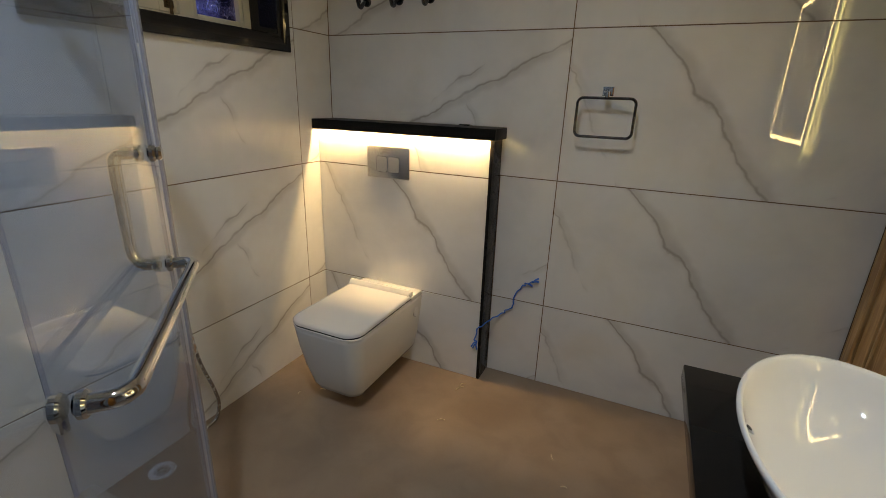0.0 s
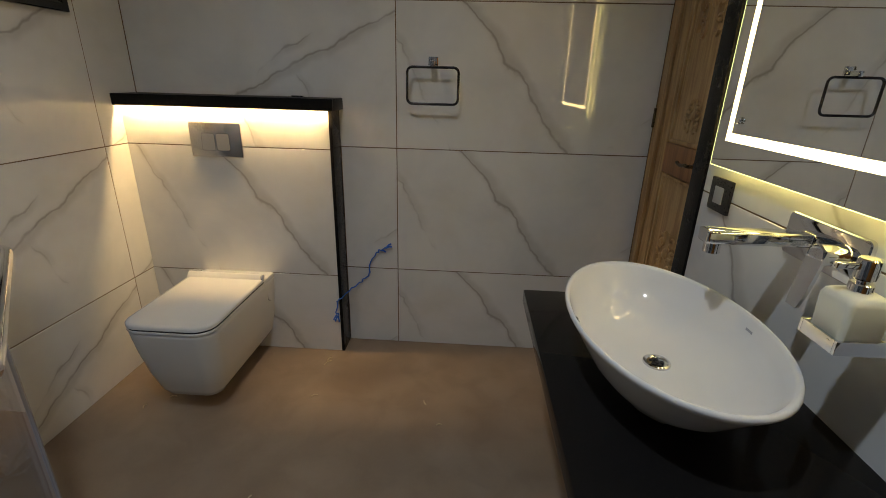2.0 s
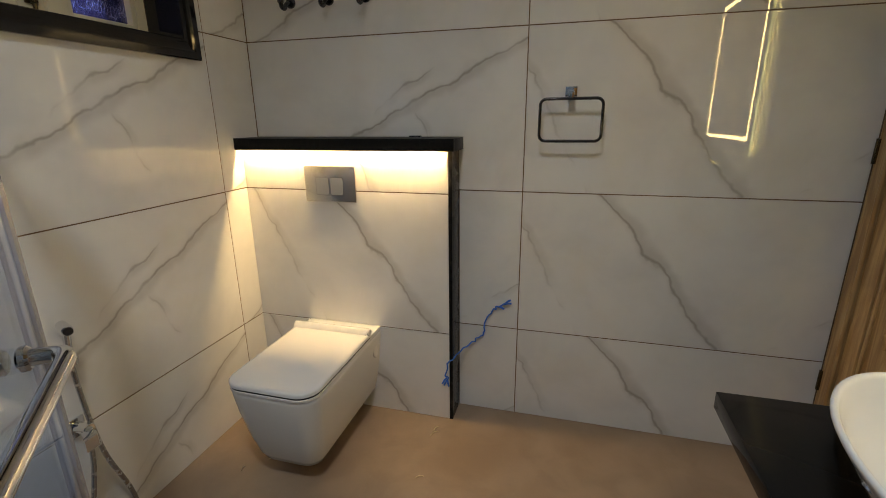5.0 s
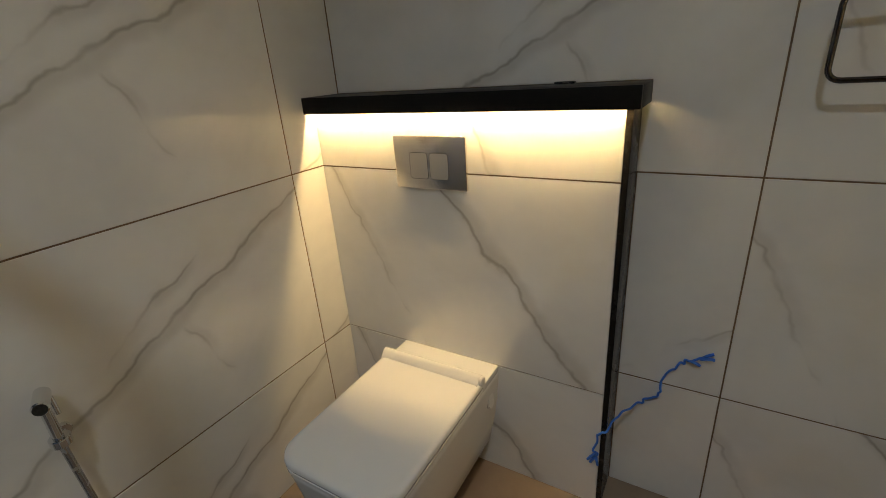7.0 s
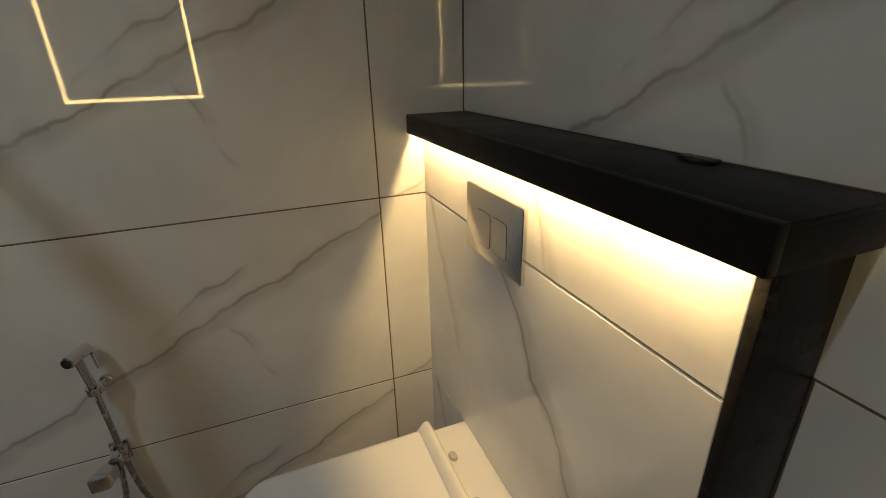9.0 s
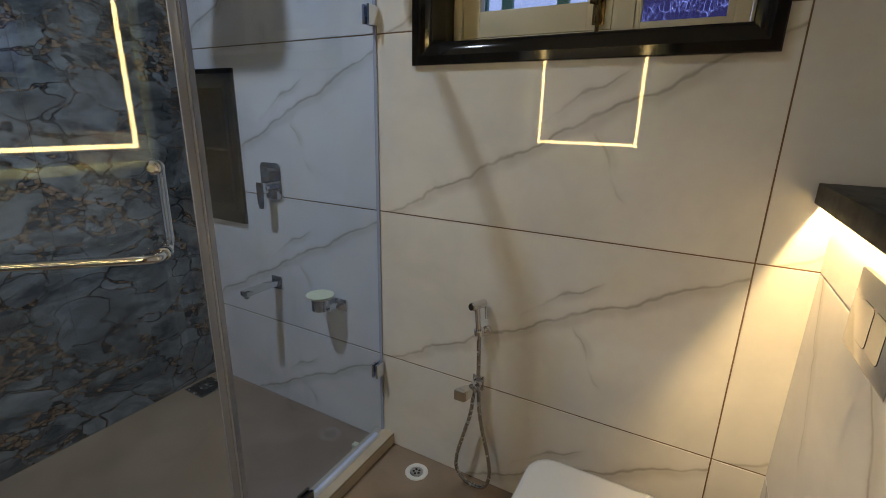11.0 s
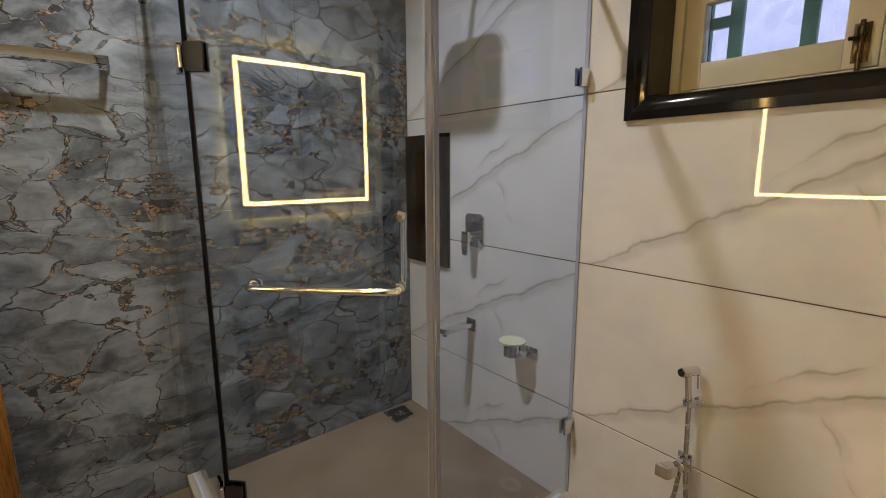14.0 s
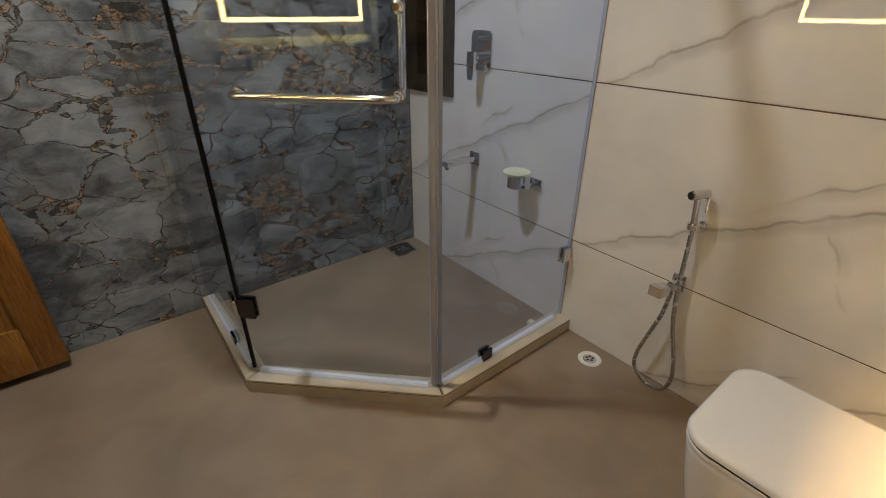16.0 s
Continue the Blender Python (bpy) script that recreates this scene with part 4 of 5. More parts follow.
def carved_door():
    dr = thing("door_1", (2.345, -0.31, 0.0), "pale carved wooden door with relief panels, closed", "door", kind="structure")
    x0 = 2.331
    bm = box(x0, 2.45, -0.072, -0.004, 0.0, 2.115, 0.004)
    box(x0, 2.45, -0.619, -0.560, 0.0, 2.115, 0.004, bm)
    box(x0, 2.45, -0.560, -0.072, 2.05, 2.115, 0.004, bm)
    part("door_frame", bm, CARVED, dr)
    part("frame_bead", merge(rod((x0 + 0.004, -0.066, 0.0), (x0 + 0.004, -0.066, 2.05), 0.008, 10), rod((x0 + 0.004, -0.012, 0.0), (x0 + 0.004, -0.012, 2.1), 0.006, 10)), CARVED, dr)
    leaf = part("leaf", box(2.352, 2.385, -0.558, -0.074, 0.012, 2.047, 0.003), CARVED, dr)
    for y0, y1 in ((-0.150, -0.078), (-0.555, -0.480)):
        part("stile", box(2.340, 2.353, y0, y1, 0.013, 2.046, 0.004), CARVED, dr)
    for z0, z1 in ((0.013, 0.18), (0.985, 1.105), (1.93, 2.046)):
        part("rail", box(2.3405, 2.353, -0.480, -0.150, z0, z1, 0.004), RED_WOOD if z0 == 0.985 else CARVED, dr)
    for z0, z1 in ((0.18, 0.985), (1.105, 1.93)):
        bm = bmesh.new()
        for y0, y1, a, b in ((-0.476, -0.460, z0 + 0.004, z1 - 0.004), (-0.170, -0.154, z0 + 0.004, z1 - 0.004), (-0.460, -0.170, z0 + 0.004, z0 + 0.018), (-0.460, -0.170, z1 - 0.018, z1 - 0.004)):
            box(2.345, 2.353, y0, y1, a, b, 0.003, bm)
        part("moulding", bm, CARVED, dr)
        for cz, s in (((z0 + 0.12), 0.055), ((z1 - 0.31), 0.075)) if z0 < 0.5 else ((z0 + 0.11, 0.05), (z0 + 0.50, 0.10), (z1 - 0.12, 0.055)):
            ornament(-0.315, cz, s, 2.351, leaf)
    for z in (0.35, 1.19, 1.75):
        part("hinge", rod((x0 - 0.003, -0.010, z - 0.04), (x0 - 0.003, -0.010, z + 0.04), 0.007, 10), ANTIQUE, dr)
    rose = part("door_handle", rod((2.3405, -0.452, 1.052), (2.326, -0.452, 1.052), 0.017, 18, None, 0.003), ANTIQUE, dr, "dark brass lever handle")
    part("lever", tube([(2.328, -0.452, 1.052), (2.304, -0.452, 1.053), (2.298, -0.440, 1.055), (2.298, -0.405, 1.050), (2.299, -0.375, 1.056)], 0.0065, 10), ANTIQUE, rose)


carved_door()
trim2 = part("trim", merge(box(2.243, 2.330, -0.700, -0.620, 0.0, 2.12, 0.002), box(2.243, 2.330, -0.700, -0.002, 2.12, 2.20, 0.002)), BLACK)
tagged(trim2, "black granite door surround beside the mirror", "trim", kind="structure")

# ---- varnished door, standing open against the stone wall ----
dr = thing("door_2", (1.69, -2.47, 0.03), "varnished pine panel door standing open", "door", kind="structure")
y0, y1 = -2.485, -2.447
part("stile", box(1.702, 1.795, y0, y1, 0.03, 2.03, 0.004), VARNISH, dr)
part("stile", box(2.25, 2.36, y0, y1, 0.03, 2.03, 0.004), VARNISH, dr)
for z0, z1 in ((0.03, 0.22), (0.93, 1.07), (1.90, 2.03)):
    part("rail", box(1.795, 2.25, y0 + 0.0005, y1 - 0.0005, z0, z1, 0.004), VARNISH, dr)
for z0, z1 in ((0.22, 0.93), (1.07, 1.90)):
    part("panel", box(1.795, 2.25, y0 + 0.012, y1 - 0.014, z0, z1), VARNISH, dr)
    part("raised_field", box(1.845, 2.20, y0 + 0.014, y1 - 0.006, z0 + 0.05, z1 - 0.05, 0.008), VARNISH, dr)
part("door_handle", rod((1.74, y1, 1.0), (1.74, y1 + 0.05, 1.0), 0.012, 16, None, 0.002), ANTIQUE, dr)
tagged(part("door_jamb", merge(box(2.254, 2.42, -2.492, -2.489, 0.0, 2.1), box(2.254, 2.42, -1.742, -1.739, 0.0, 2.1)), VARNISH), "varnished wooden door lining", "door frame", kind="structure")

# ---- shower enclosure ----
A, B, C, D = Vector((0.0, -1.44, 0)), Vector((0.697, -1.433, 0)), Vector((1.172, -1.924, 0)), Vector((1.168, -2.549, 0))
SILL = 0.056


def curb():
    cb = thing("shower_curb", (0.70, -1.9, 0.0), "low beige stone sill round the shower", "curb")
    outer = [Vector((0.0, -1.385, 0)), Vector((0.706, -1.385, 0)), Vector((1.212, -1.884, 0)), Vector((1.198, -2.5495, 0))]
    inner = [Vector((0.0, -1.470, 0)), Vector((0.676, -1.470, 0)), Vector((1.134, -1.919, 0)), Vector((1.128, -2.5495, 0))]
    for k in range(3):
        quad = [outer[k], outer[k + 1], inner[k + 1], inner[k]]
        g = 0.0008
        mid = sum(quad, Vector()) / 4
        quad = [p + (mid - p).normalized() * g for p in quad]
        part("sill", loft([[p.copy() for p in quad], [p + Vector((0, 0, 0.046)) for p in quad]]), CURB, cb)
        part("joint", loft([[p + Vector((0, 0, 0.046)) for p in quad], [p + Vector((0, 0, 0.0485)) for p in quad]]), GAP, cb, "dark open joint")
        grow = [p - (mid - p).normalized() * 0.004 for p in quad]
        part("coping", loft([[p + Vector((0, 0, 0.0485)) for p in grow], [p + Vector((0, 0, SILL)) for p in grow]]), CURB, cb)


curb()


def pane(p, q, thick, z0, z1):
    d = (q - p).normalized()
    n = Vector((-d.y, d.x, 0)) * thick / 2
    return loft([[v + Vector((0, 0, z)) for v in (p + n, q + n, q - n, p - n)] for z in (z0, z1)])


shower = thing("shower_enclosure", (0.7, -1.9, SILL), "three-sided clear glass shower enclosure with chrome fittings", "shower")
dAB, dBC, dCD = (B - A).normalized(), (C - B).normalized(), (D - C).normalized()
g1 = part("fixed_panel", pane(A + dAB * 0.004, B - dAB * 0.008, 0.009, SILL + 0.004, 1.992), GLASS, shower, "clear fixed glass panel")
g2 = part("glass_door", pane(B + dBC * 0.012, C - dBC * 0.008, 0.009, SILL + 0.012, 1.980), GLASS_DOOR, shower, "clear hinged glass door")
g3 = part("fixed_panel", pane(C + dCD * 0.006, D - dCD * 0.004, 0.009, SILL + 0.004, 1.992), GLASS_DOOR, shower, "clear fixed glass panel")
for g in (g1, g2, g3):
    g.visible_shadow = False
# seals and edges
seal = part("magnet_seal", merge(pane(B - dAB * 0.016, B - dAB * 0.003, 0.014, SILL + 0.004, 1.985), pane(B + dBC * 0.001, B + dBC * 0.017, 0.015, SILL + 0.012, 1.978)), SEAL_CLEAR, shower, "milky magnetic door seal")
for e in (B - dAB * 0.017, B - dAB * 0.002, B + dBC * 0.018):
    part("seal_lip", rod(e + Vector((0, 0, SILL + 0.012)), e + Vector((0, 0, 1.978)), 0.0034, 10), SEAL, seal)
part("hinge_seal", pane(C - dBC * 0.0105, C - dBC * 0.001, 0.0105, SILL + 0.012, 1.980), SEAL_BLACK, shower, "dark hinge-side seal")
part("wall_seal", pane(A + dAB * 0.001, A + dAB * 0.007, 0.013, SILL, 1.994), SEAL, shower)
for p, q in ((A + dAB * 0.05, B - dAB * 0.02), (B + dBC * 0.03, C - dBC * 0.03), (C + dCD * 0.02, D - dCD * 0.02)):
    d = (q - p).normalized()
    n = Vector((-d.y, d.x, 0))
    part("bottom_seal", loft([[v + Vector((0, 0, z)) for v in (p + n * w, q + n * w, q - n * w, p - n * w)] for z, w in ((SILL + 0.0005, 0.014), (SILL + 0.006, 0.013), (SILL + 0.013, 0.0065))]), SEAL_WHITE, shower, "milky bottom seal")
# stabiliser rail
RZ = 2.017
K1, K2 = Vector((0.672, -1.442, RZ)), Vector((1.176, -1.935, RZ))
W1, W2 = Vector((0.002, -1.440, RZ)), Vector((1.166, -2.548, RZ))
for p, q in ((W1, K1), (K1, K2), (K2, W2)):
    d = (q - p).normalized()
    rail = part("rail", rod(p + d * 0.012, q - d * 0.012, 0.0095, 18), CHROME, shower, "chrome stabiliser rail")
    for e, s in ((p, 1), (q, -1)):
        part("rail_socket", rod(e + d * s * 0.016, e + d * s * 0.048, 0.0125, 18, None, 0.002), CHROME, rail)
for k in (K1, K2):
    part("corner_joint", loft([circle(k + Vector((0, 0, -0.012)), (0, 0, 1), 0.009, 16), circle(k + Vector((0, 0, -0.008)), (0, 0, 1), 0.015, 16), circle(k + Vector((0, 0, 0.010)), (0, 0, 1), 0.015, 16), circle(k + Vector((0, 0, 0.017)), (0, 0, 1), 0.008, 16)]), CHROME, shower)
part("wall_flange", rod(W1, W1 + Vector((0.012, 0, 0)), 0.019, 20, None, 0.002), CHROME, shower)
part("wall_flange", rod(W2, W2 + Vector((0, 0.012, 0)), 0.019, 20, None, 0.002), CHROME, shower)
for p in (W1.lerp(K1, 0.44), W1.lerp(K1, 0.93), K2.lerp(W2, 0.30)):
    part("glass_clip", rod(p + Vector((0, 0, 0.012)), p - Vector((0, 0, 0.050)), 0.0125, 16, None, 0.003), CHROME, shower)


def clamp(p, d, z, w, h, name, metal=None):
    n = Vector((-d.y, d.x, 0))
    for s in (1, -1):
        c = p + n * s * 0.0105
        part(name, loft([[c + d * a + n * s * t + Vector((0, 0, z + b)) for a, b in ((-w, -h), (w, -h), (w, h), (-w, h))] for t in (-0.0055, 0.004)]), metal or CHROME, shower)


clamp(A + dAB * 0.028, dAB, 1.682, 0.024, 0.030, "wall_clamp")
clamp(A + dAB * 0.028, dAB, 0.362, 0.024, 0.030, "wall_clamp")
clamp(A + dAB * 0.46, dAB, SILL + 0.022, 0.024, 0.022, "sill_clamp", HINGE)
clamp(C + dCD * 0.20, dCD, SILL + 0.022, 0.024, 0.022, "sill_clamp", HINGE)
clamp(D - dCD * 0.03, dCD, 1.665, 0.012, 0.030, "wall_clamp")
for z in (1.672, 0.338):
    clamp(C - dBC * 0.034, dBC, z, 0.028, 0.038, "door_hinge", HINGE)
    clamp(C + dCD * 0.030, dCD, z, 0.022, 0.038, "door_hinge", HINGE)
    part("hinge_pin", rod(C + Vector((0.012, 0.006, z - 0.03)), C + Vector((0.012, 0.006, z + 0.03)), 0.008, 14, None, 0.002), CHROME, shower)

# L-shaped door handle
nBC = Vector((-dBC.y, dBC.x, 0))
nBC = nBC if nBC.dot(Vector((1, 1, 0))) > 0 else -nBC


def on_door(s, z, off):
    return B + dBC * s + nBC * off + Vector((0, 0, z))


inner = [on_door(0.090, 1.242, -0.006), on_door(0.090, 1.242, -0.030), on_door(0.092, 1.238, -0.043), on_door(0.095, 1.224, -0.048), on_door(0.096, 1.15, -0.048), on_door(0.097, 1.085, -0.048), on_door(0.097, 1.060, -0.046), on_door(0.097, 1.045, -0.036), on_door(0.097, 1.040, -0.022), on_door(0.097, 1.040, -0.006)]
outer = [on_door(0.097, 1.040, 0.006), on_door(0.097, 1.040, 0.030), on_door(0.102, 1.040, 0.045), on_door(0.116, 1.040, 0.052), on_door(0.15, 1.040, 0.053), on_door(0.30, 1.040, 0.053), on_door(0.49, 1.040, 0.053), on_door(0.515, 1.040, 0.050), on_door(0.526, 1.040, 0.040), on_door(0.528, 1.040, 0.024), on_door(0.528, 1.040, 0.006)]
handle = part("door_handle", tube(outer, 0.0105, 16, None, 4), CHROME, shower, "chrome towel bar on the outer face")
part("inner_pull", tube(inner, 0.0105, 16, None, 4), CHROME, handle, "chrome pull on the inner face")
for s_, z, o in ((0.090, 1.242, 1), (0.090, 1.242, -1), (0.097, 1.040, 1), (0.097, 1.040, -1), (0.528, 1.040, 1), (0.528, 1.040, -1)):
    part("handle_base", rod(on_door(s_, z, 0.005 * o), on_door(s_, z, 0.017 * o), 0.0155, 20, None, 0.003), CHROME, handle)
part("end_cap", rod(on_door(0.090, 1.242, 0.015), on_door(0.090, 1.242, 0.026), 0.0125, 20, None, 0.004), CHROME, handle)
c = on_door(0.235, 1.835, 0.0052)
rot = [(-0.032, 0.012), (0.020, -0.026), (0.034, -0.008), (-0.018, 0.030)]
part("sticker", loft([[c + dBC * a * -1 + Vector((0, 0, b)) + nBC * t for a, b in rot] for t in (0.0, 0.0008)]), PLASTIC_WHITE, shower, "small white paper sticker")


# ---- shower fittings ----
def rain_head():
    rh = thing("rain_shower", (0.0, -1.99, 2.25), "square rounded rain shower head on a wall arm", "shower head")
    cx, cy, z = 0.40, -1.99, 2.145
    part("flange", rod((0.0, -1.99, 2.248), (0.012, -1.99, 2.248), 0.030, 24, None, 0.003), CHROME, rh)
    part("arm", tube([(0.004, -1.99, 2.248), (0.15, -1.99, 2.248), (0.30, -1.99, 2.246), (0.375, -1.99, 2.238), (0.398, -1.99, 2.215), (0.40, -1.99, 2.175)], 0.011, 14), CHROME, rh)
    rows = ((2.140, 0.131, 0.056), (2.1425, 0.137, 0.060), (2.150, 0.138, 0.062), (2.154, 0.128, 0.056), (2.158, 0.05, 0.03), (2.178, 0.022, 0.015))
    head = part("head", loft([[Vector((x, y, zz)) for x, y in rounded(cx, cy, h, h, r, 7)] for zz, h, r in rows]), CHROME, rh, "", 30)
    part("nozzle_plate", loft([[Vector((x, y, zz)) for x, y in rounded(cx, cy, 0.114, 0.114, 0.030, 7)] for zz in (2.1385, 2.1402)]), BRUSHED, head, "grey nozzle plate")
    for ring_ in range(1, 5):
        h = 0.02 * ring_
        outline = rounded(cx, cy, h + 0.008, h + 0.008, 0.4 * h + 0.004, 4)
        part("nozzle_row", loft([[Vector((x, y, zz)) for x, y in outline] for zz in (2.1372 + 0.0002 * ring_, 2.1386)]), DARK_CHROME if ring_ % 2 else BRUSHED, head)


rain_head()


def diverter():
    dv = thing("shower_mixer", (0.0, -2.0, 1.01), "chrome concealed shower mixer with a lever", "tap")

    def lift(a, b, d):
        return Vector((0.0005 + d, a, b))
    part("plate", prism(rounded(-2.003, 1.086, 0.062, 0.078, 0.022, 6), lift, 0.010, 0.002), CHROME, dv)
    part("body", rod((0.010, -2.003, 1.062), (0.058, -2.003, 1.062), 0.025, 24, None, 0.003), CHROME, dv)
    part("lever", loft([[Vector((x, y, z)) for x, y in ((0.056, -2.003 - w), (0.070, -2.003 - w), (0.070, -2.003 + w), (0.056, -2.003 + w))] for z, w in ((1.086, 0.020), (1.05, 0.022), (1.00, 0.020), (0.975, 0.013))]), CHROME, dv)
    part("button", rod((0.010, -2.003, 1.132), (0.032, -2.003, 1.132), 0.013, 18, None, 0.002), CHROME, dv)


def bath_spout():
    sp = thing("bath_spout", (0.0, -2.02, 0.62), "chrome flat wall spout in the shower", "spout")
    part("flange", box(0.0005, 0.010, -2.052, -1.988, 0.590, 0.652, 0.002), CHROME, sp)
    part("bar", box(0.010, 0.190, -2.040, -2.000, 0.612, 0.636, 0.004), CHROME, sp)
    part("outlet", rod((0.172, -2.02, 0.6125), (0.172, -2.02, 0.600), 0.012, 16), CHROME, sp)


def soap_dish():
    so = thing("soap_dish", (0.0, -1.69, 0.60), "chrome wall soap holder with a frosted dish", "soap dish")
    part("wall_plate", box(0.0005, 0.010, -1.672, -1.612, 0.570, 0.622, 0.002), CHROME, so)
    part("arm", box(0.010, 0.078, -1.664, -1.640, 0.590, 0.606, 0.002), CHROME, so)
    part("cup", rod((0.078, -1.69, 0.588), (0.078, -1.69, 0.640), 0.036, 28, None, 0.003), CHROME, so)
    part("dish", loft([circle((0.078, -1.69, 0.6405), (0, 0, 1), 0.040, 32), circle((0.078, -1.69, 0.648), (0, 0, 1), 0.054, 32), circle((0.078, -1.69, 0.656), (0, 0, 1), 0.056, 32), circle((0.078, -1.69, 0.657), (0, 0, 1), 0.050, 32)]), SOAP, so, "pale frosted dish")


def health_jet():
    hj = thing("bidet_spray", (0.0, -1.0, 0.43), "chrome hand spray with a flexible hose on the wall", "hand spray")
    part("valve_flange", box(0.0005, 0.008, -1.022, -0.978, 0.402, 0.462, 0.003), CHROME, hj)
    valve = part("valve_body", rod((0.008, -1.0, 0.432), (0.055, -1.0, 0.432), 0.018, 20, None, 0.002), CHROME, hj)
    part("valve_handle", loft([[Vector((0.046 + 0.055 * t, -1.006 - 0.026 * t + dy, 0.424 - 0.006 * t + dz)) for dy, dz in ((-w, -w), (w, -w), (w, w), (-w, w))] for t, w in ((0.0, 0.012), (0.2, 0.017), (0.9, 0.020), (1.0, 0.018))]), CHROME, valve)
    part("hook_base", rod((0.0005, -0.975, 0.652), (0.014, -0.975, 0.652), 0.015, 18, None, 0.002), CHROME, hj)
    part("hook_ring", rod((0.036, -0.992, 0.642), (0.038, -0.992, 0.662), 0.019, 20, None, 0.002), CHROME, hj)
    part("hook_arm", rod((0.012, -0.978, 0.652), (0.034, -0.990, 0.652), 0.007, 12), CHROME, hj)
    gun = part("spray_body", rod((0.036, -0.993, 0.640), (0.054, -0.996, 0.748), 0.0098, 18, None, 0.002), CHROME, hj)
    part("spray_head", rod((0.020, -0.982, 0.757), (0.080, -1.007, 0.757), 0.0145, 22, None, 0.003), CHROME, gun)
    part("spray_face", rod((0.079, -1.0066, 0.757), (0.0815, -1.0077, 0.757), 0.0118, 20), DRAIN_DARK, gun)
    part("trigger", rod((0.026, -0.976, 0.745), (0.022, -0.974, 0.700), 0.005, 12), CHROME, gun)
    part("hose", tube([(0.036, -0.993, 0.642), (0.036, -0.990, 0.56), (0.040, -0.984, 0.44), (0.046, -0.968, 0.31), (0.050, -0.930, 0.17), (0.052, -0.918, 0.09), (0.052, -0.935, 0.032), (0.052, -0.968, 0.016), (0.052, -1.015, 0.022), (0.052, -1.052, 0.060), (0.052, -1.055, 0.12), (0.050, -1.035, 0.21), (0.046, -1.010, 0.31), (0.044, -1.002, 0.38), (0.044, -1.0, 0.418)], 0.0072, 12), BRUSHED, hj, "braided steel hose")


diverter()
bath_spout()
soap_dish()
health_jet()


def towel_shelf():
    ts = thing("towel_rail", (1.6, -2.54, 1.74), "chrome flat towel rail on the stone wall", "towel rail")
    part("front_bar", box(1.300, 1.90, -2.476, -2.464, 1.722, 1.756, 0.004), CHROME, ts)
    for x in (1.300, 1.880):
        part("bracket", box(x, x + 0.020, -2.5495, -2.4765, 1.728, 1.750, 0.003), CHROME, ts)
        part("wall_plate", box(x - 0.006, x + 0.026, -2.5495, -2.543, 1.720, 1.758, 0.002), CHROME, ts)


towel_shelf()

# drains
fd = thing("floor_drain", (0.09, -1.212, 0.0), "round white floor drain beside the shower", "drain")
part("flange", loft([circle((0.09, -1.212, 0.0005), (0, 0, 1), 0.046, 32), circle((0.09, -1.212, 0.004), (0, 0, 1), 0.043, 32), circle((0.09, -1.212, 0.004), (0, 0, 1), 0.030, 32), circle((0.09, -1.212, 0.001), (0, 0, 1), 0.028, 32)]), PLASTIC_WHITE, fd)
part("strainer", loft([circle((0.09, -1.212, 0.0012), (0, 0, 1), 0.027, 28), circle((0.09, -1.212, 0.003), (0, 0, 1), 0.024, 28)]), CHROME, fd)
for k in range(5):
    a = k * 2 * math.pi / 5
    part("slot", rod((0.09 + 0.012 * math.cos(a), -1.212 + 0.012 * math.sin(a), 0.002), (0.09 + 0.012 * math.cos(a), -1.212 + 0.012 * math.sin(a), 0.0034), 0.005, 12), DRAIN_DARK, fd)
sdn = thing("shower_drain", (0.145, -2.46, 0.0), "square dark steel shower drain in the corner", "drain")
part("rim", box(0.075, 0.215, -2.53, -2.39, 0.0005, 0.004, 0.001), BRUSHED, sdn)
part("grate", box(0.088, 0.202, -2.517, -2.403, 0.0035, 0.005), DRAIN_DARK, sdn)
part("grate_square", box(0.118, 0.172, -2.487, -2.433, 0.0045, 0.007, 0.001), BRUSHED, sdn)

# wood chips and crumbs on the floor
rnd = random.Random(7)
for x, y, s in ((0.885, -0.24, 0.024), (0.90, -0.49, 0.016), (1.39, -0.49, 0.014), (0.30, -0.55, 0.014), (0.22, -0.62, 0.012), (0.885, -0.205, 0.018), (1.46, -0.62, 0.012), (0.86, -1.02, 0.014)):
    a = rnd.uniform(0, 3.1)
    chip = thing("wood_chip", (x, y, 0.0), "small curled wood shaving on the floor", "wood chip", "shavings on the floor")
    d = Vector((math.cos(a), math.sin(a), 0))
    part("curl", tube([Vector((x, y, 0.0025)) - d * s, Vector((x, y, 0.005)) + Vector((-d.y, d.x, 0)) * s * 0.25, Vector((x, y, 0.0025)) + d * s], 0.0024, 6, None, 4), CHIP, chip)
pc = thing("plastic_scrap", (0.12, -1.50, 0.0), "beige scrap of tile spacer by the sill", "scrap")
part("scrap", box(0.10, 0.125, -1.515, -1.49, 0.0, 0.030, 0.003), SOAP, pc)

# ceiling light fitting
cl = thing("ceiling_light", (LAMP[0], LAMP[1], TOP), "round white surface ceiling light", "ceiling light")
part("housing", loft([circle((LAMP[0], LAMP[1], TOP - 0.001), (0, 0, 1), 0.11, 32), circle((LAMP[0], LAMP[1], TOP - 0.055), (0, 0, 1), 0.11, 32), circle((LAMP[0], LAMP[1], TOP - 0.07), (0, 0, 1), 0.10, 32)]), PLASTIC_WHITE, cl)

# ---- wall tiles ----
levels = [(0.0, L1, L1 - 0.6), (L1, L2, L1), (L2, L3, L2), (L3, L4, L3), (L4, TOP, L4)]


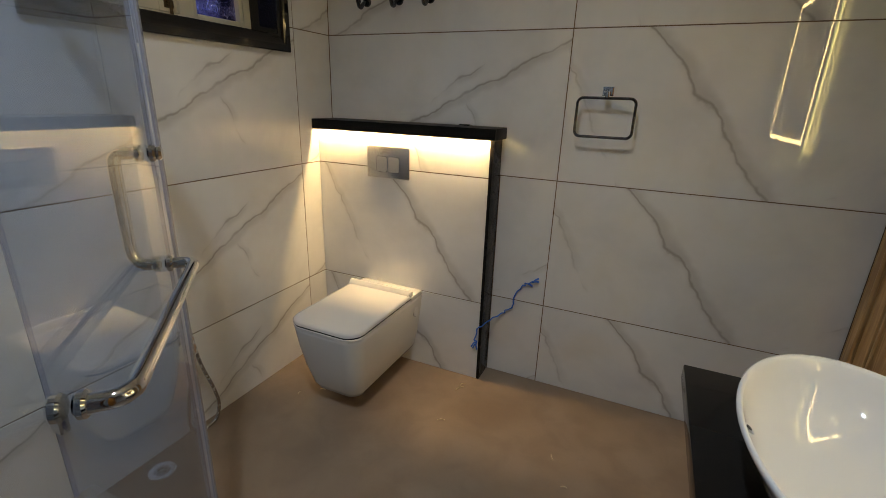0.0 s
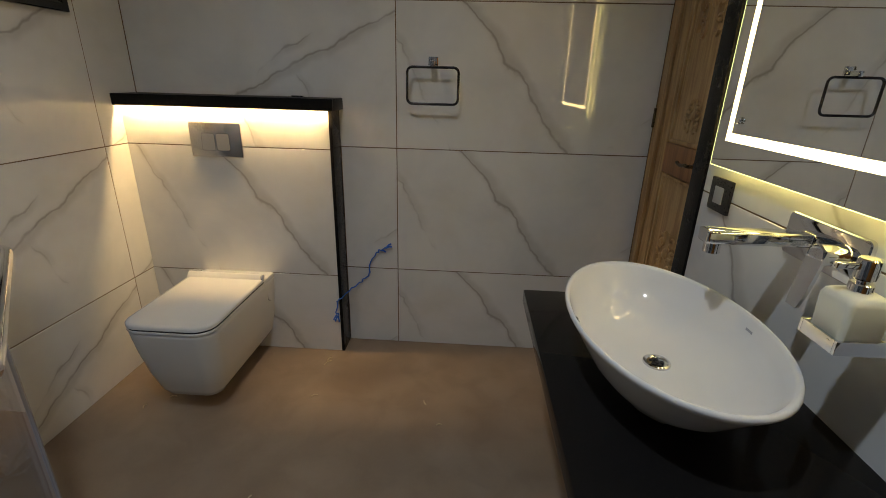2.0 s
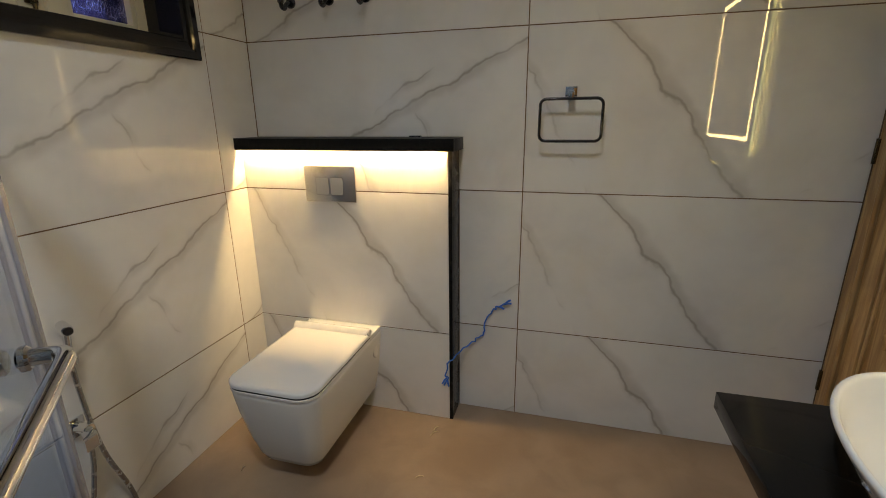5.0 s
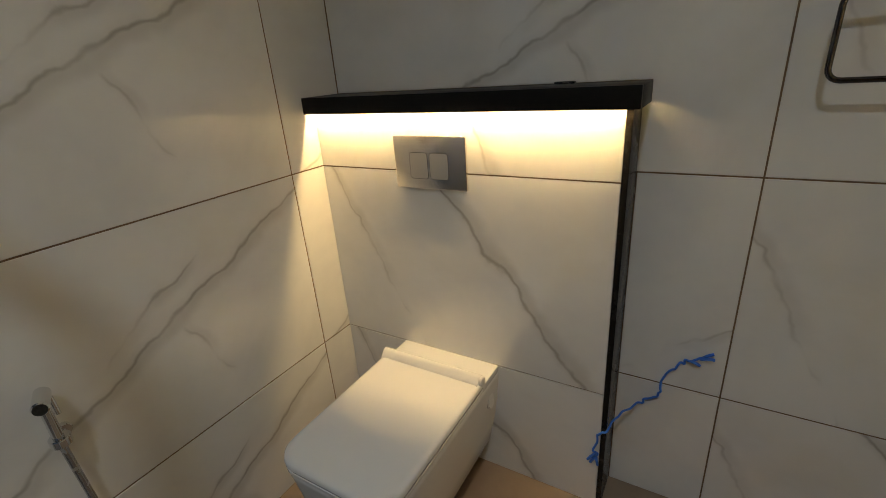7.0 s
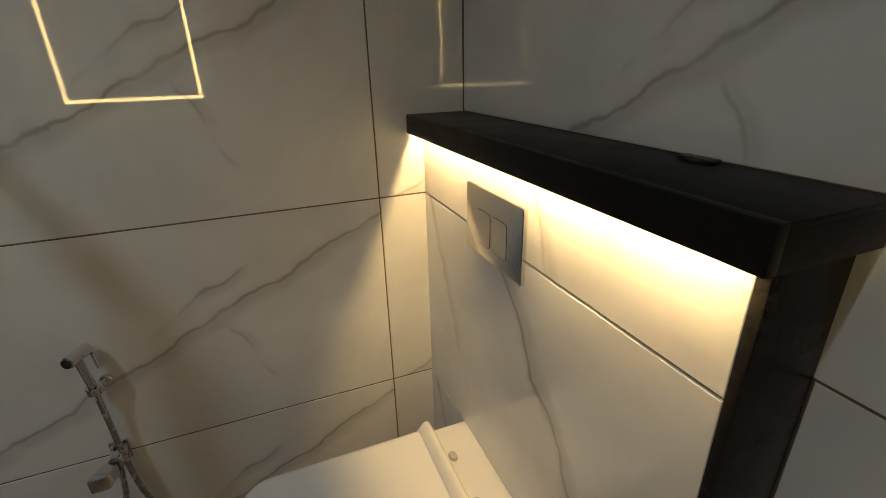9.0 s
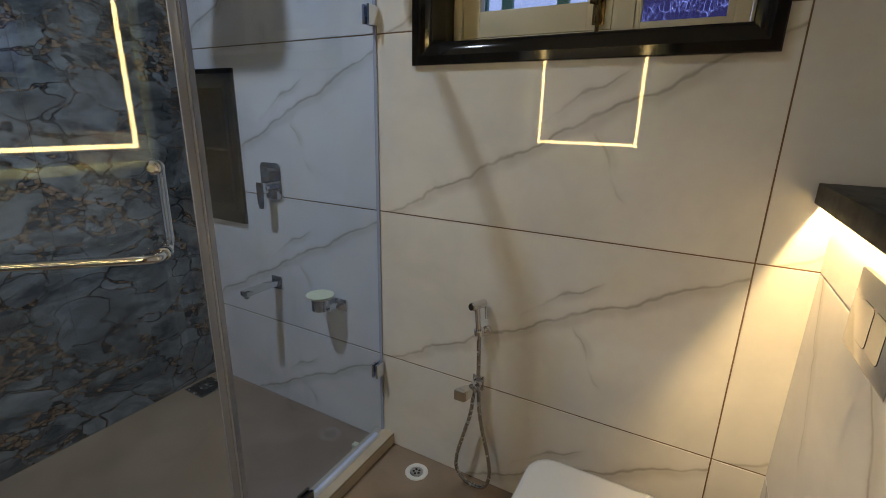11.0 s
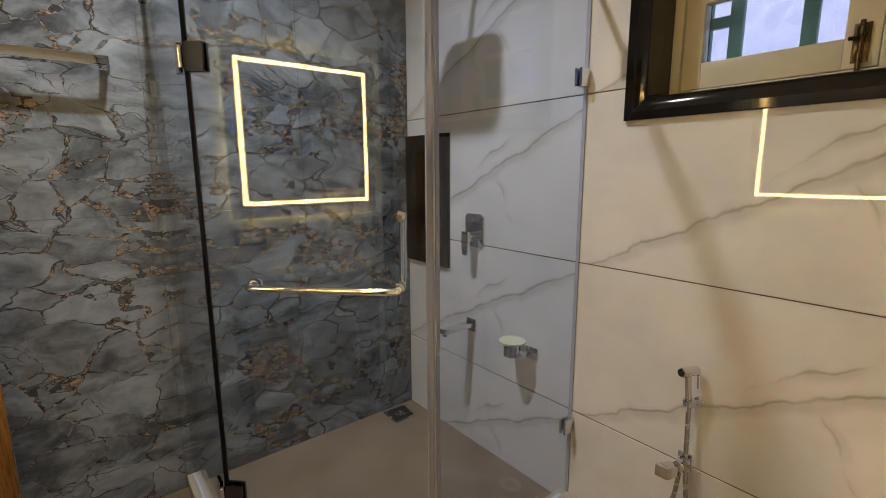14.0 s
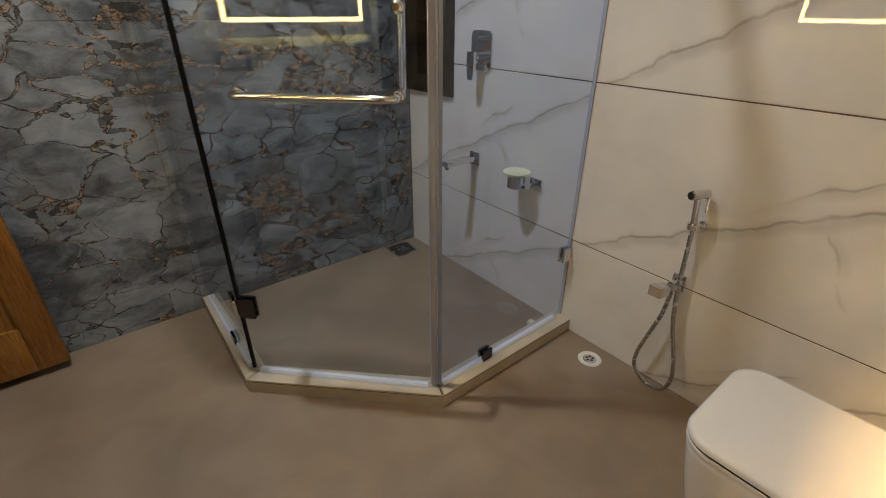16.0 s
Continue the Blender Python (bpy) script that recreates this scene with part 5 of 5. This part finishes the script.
def courses(parent, plane, at, columns, skip=(), special={}):
    """columns: (from, to, u origin, material)."""
    for ci, (a0, a1, u0, mat) in enumerate(columns):
        for ri, (b0, b1, v0) in enumerate(levels):
            if (ci, ri) in skip:
                continue
            lo = 0.0 if ri == 0 else b0 + J
            for outline in special.get((ci, ri), [rect(a0 + J, a1 - J, lo, b1 - J)]):
                tile(parent, plane, outline, at, u0, v0, mat)


# window wall
wa, wb = -1.44, -0.252
special = {
    (1, 2): [[(wa + J, L2 + J), (wb - J, L2 + J), (wb - J, L3 - J), (WIN[1] + 0.012, L3 - J), (WIN[1] + 0.012, WIN[2] - 0.012), (WIN[0] - 0.012, WIN[2] - 0.012), (WIN[0] - 0.012, L3 - J), (wa + J, L3 - J)]],
    (1, 3): [rect(wa + J, WIN[0] - 0.012, L3 + J, L4 - J), rect(WIN[1] + 0.012, wb - J, L3 + J, L4 - J)],
    (0, 1): [[(BACK + J, L1 + J), (wa - J, L1 + J), (wa - J, L2 - J), (NICHE[1], L2 - J), (NICHE[1], NICHE[2]), (NICHE[0], NICHE[2]), (NICHE[0], L2 - J), (BACK + J, L2 - J)]],
    (0, 2): [[(BACK + J, L2 + J), (NICHE[0], L2 + J), (NICHE[0], NICHE[3]), (NICHE[1], NICHE[3]), (NICHE[1], L2 + J), (wa - J, L2 + J), (wa - J, L3 - J), (BACK + J, L3 - J)]],
}
courses(wall_window, "x+", 0.0, [(BACK, wa, wa - 1.19, TILE_B), (wa, wb, wa, TILE_B), (wb, 0.0, wb, TILE_B)], (), special)
# toilet wall, left part only above the ledge
tj = 1.1995
for (b0, b1, v0), mat in zip(levels, (TILE_A, TILE_B, TILE_B, TILE_B, TILE_B)):
    lo = 0.0 if b0 == 0 else b0 + J
    left = 0.9395 if b1 < 1.1 else 0.0
    if b0 == L2:
        tile(wall_toilet, "y-", [(0.9395, lo), (tj - J, lo), (tj - J, b1 - J), (0.001, b1 - J), (0.001, 1.2355), (0.9575, 1.2355), (0.9575, 1.1875), (0.9395, 1.1875)], 0.0, 0.0, v0, mat)
    else:
        tile(wall_toilet, "y-", rect(left + 0.001, tj - J, lo, b1 - J), 0.0, 0.0, v0, TILE_A if left > 0.1 else mat)
    tile(wall_toilet, "y-", rect(tj + J, 2.331, lo, b1 - J), 0.0, tj, v0, TILE_A)
# half wall face
tile(half_wall, "y-", rect(0.001, 0.9235, 0.0, L1 - J), -0.1205, 0.1, L1 - 0.6, TILE_A)
tile(half_wall, "y-", rect(0.001, 0.9235, L1 + J, L2 - J), -0.1205, 0.1, L1, TILE_A)
tile(half_wall, "y-", rect(0.001, 0.9235, L2 + J, 1.188), -0.1205, 0.1, L2 + 0.5, TILE_A)
# mirror wall
for (b0, b1, v0) in levels:
    lo = 0.0 if b0 == 0 else b0 + J
    for a0, a1, u0 in ((-1.735, -0.701, -0.5), (BACK + J, -2.495, -2.0)):
        tile(wall_mirror, "x-", rect(a0, a1, lo, b1 - J), RIGHT, u0, v0, TILE_A)
tile(wall_mirror, "x-", rect(-0.700, -0.001, 2.205, TOP), RIGHT, -0.5, L4, TILE_A)
tile(wall_mirror, "x-", rect(-2.495, -1.735, 2.10, TOP), RIGHT, -1.7, L4, TILE_A)
# stone wall slabs
xs, zs = [0.001, 0.60, 1.20, 1.80, 2.249], [0.0, 1.2, 2.4, TOP]
for a0, a1 in zip(xs, xs[1:]):
    for b0, b1 in zip(zs, zs[1:]):
        tile(wall_stone, "y+", rect(a0 + 0.0005, a1 - 0.0005, b0 + (0.0005 if b0 else 0), b1 - 0.0005), BACK, 0.0, 0.0, STONE, 0.010, "slab")
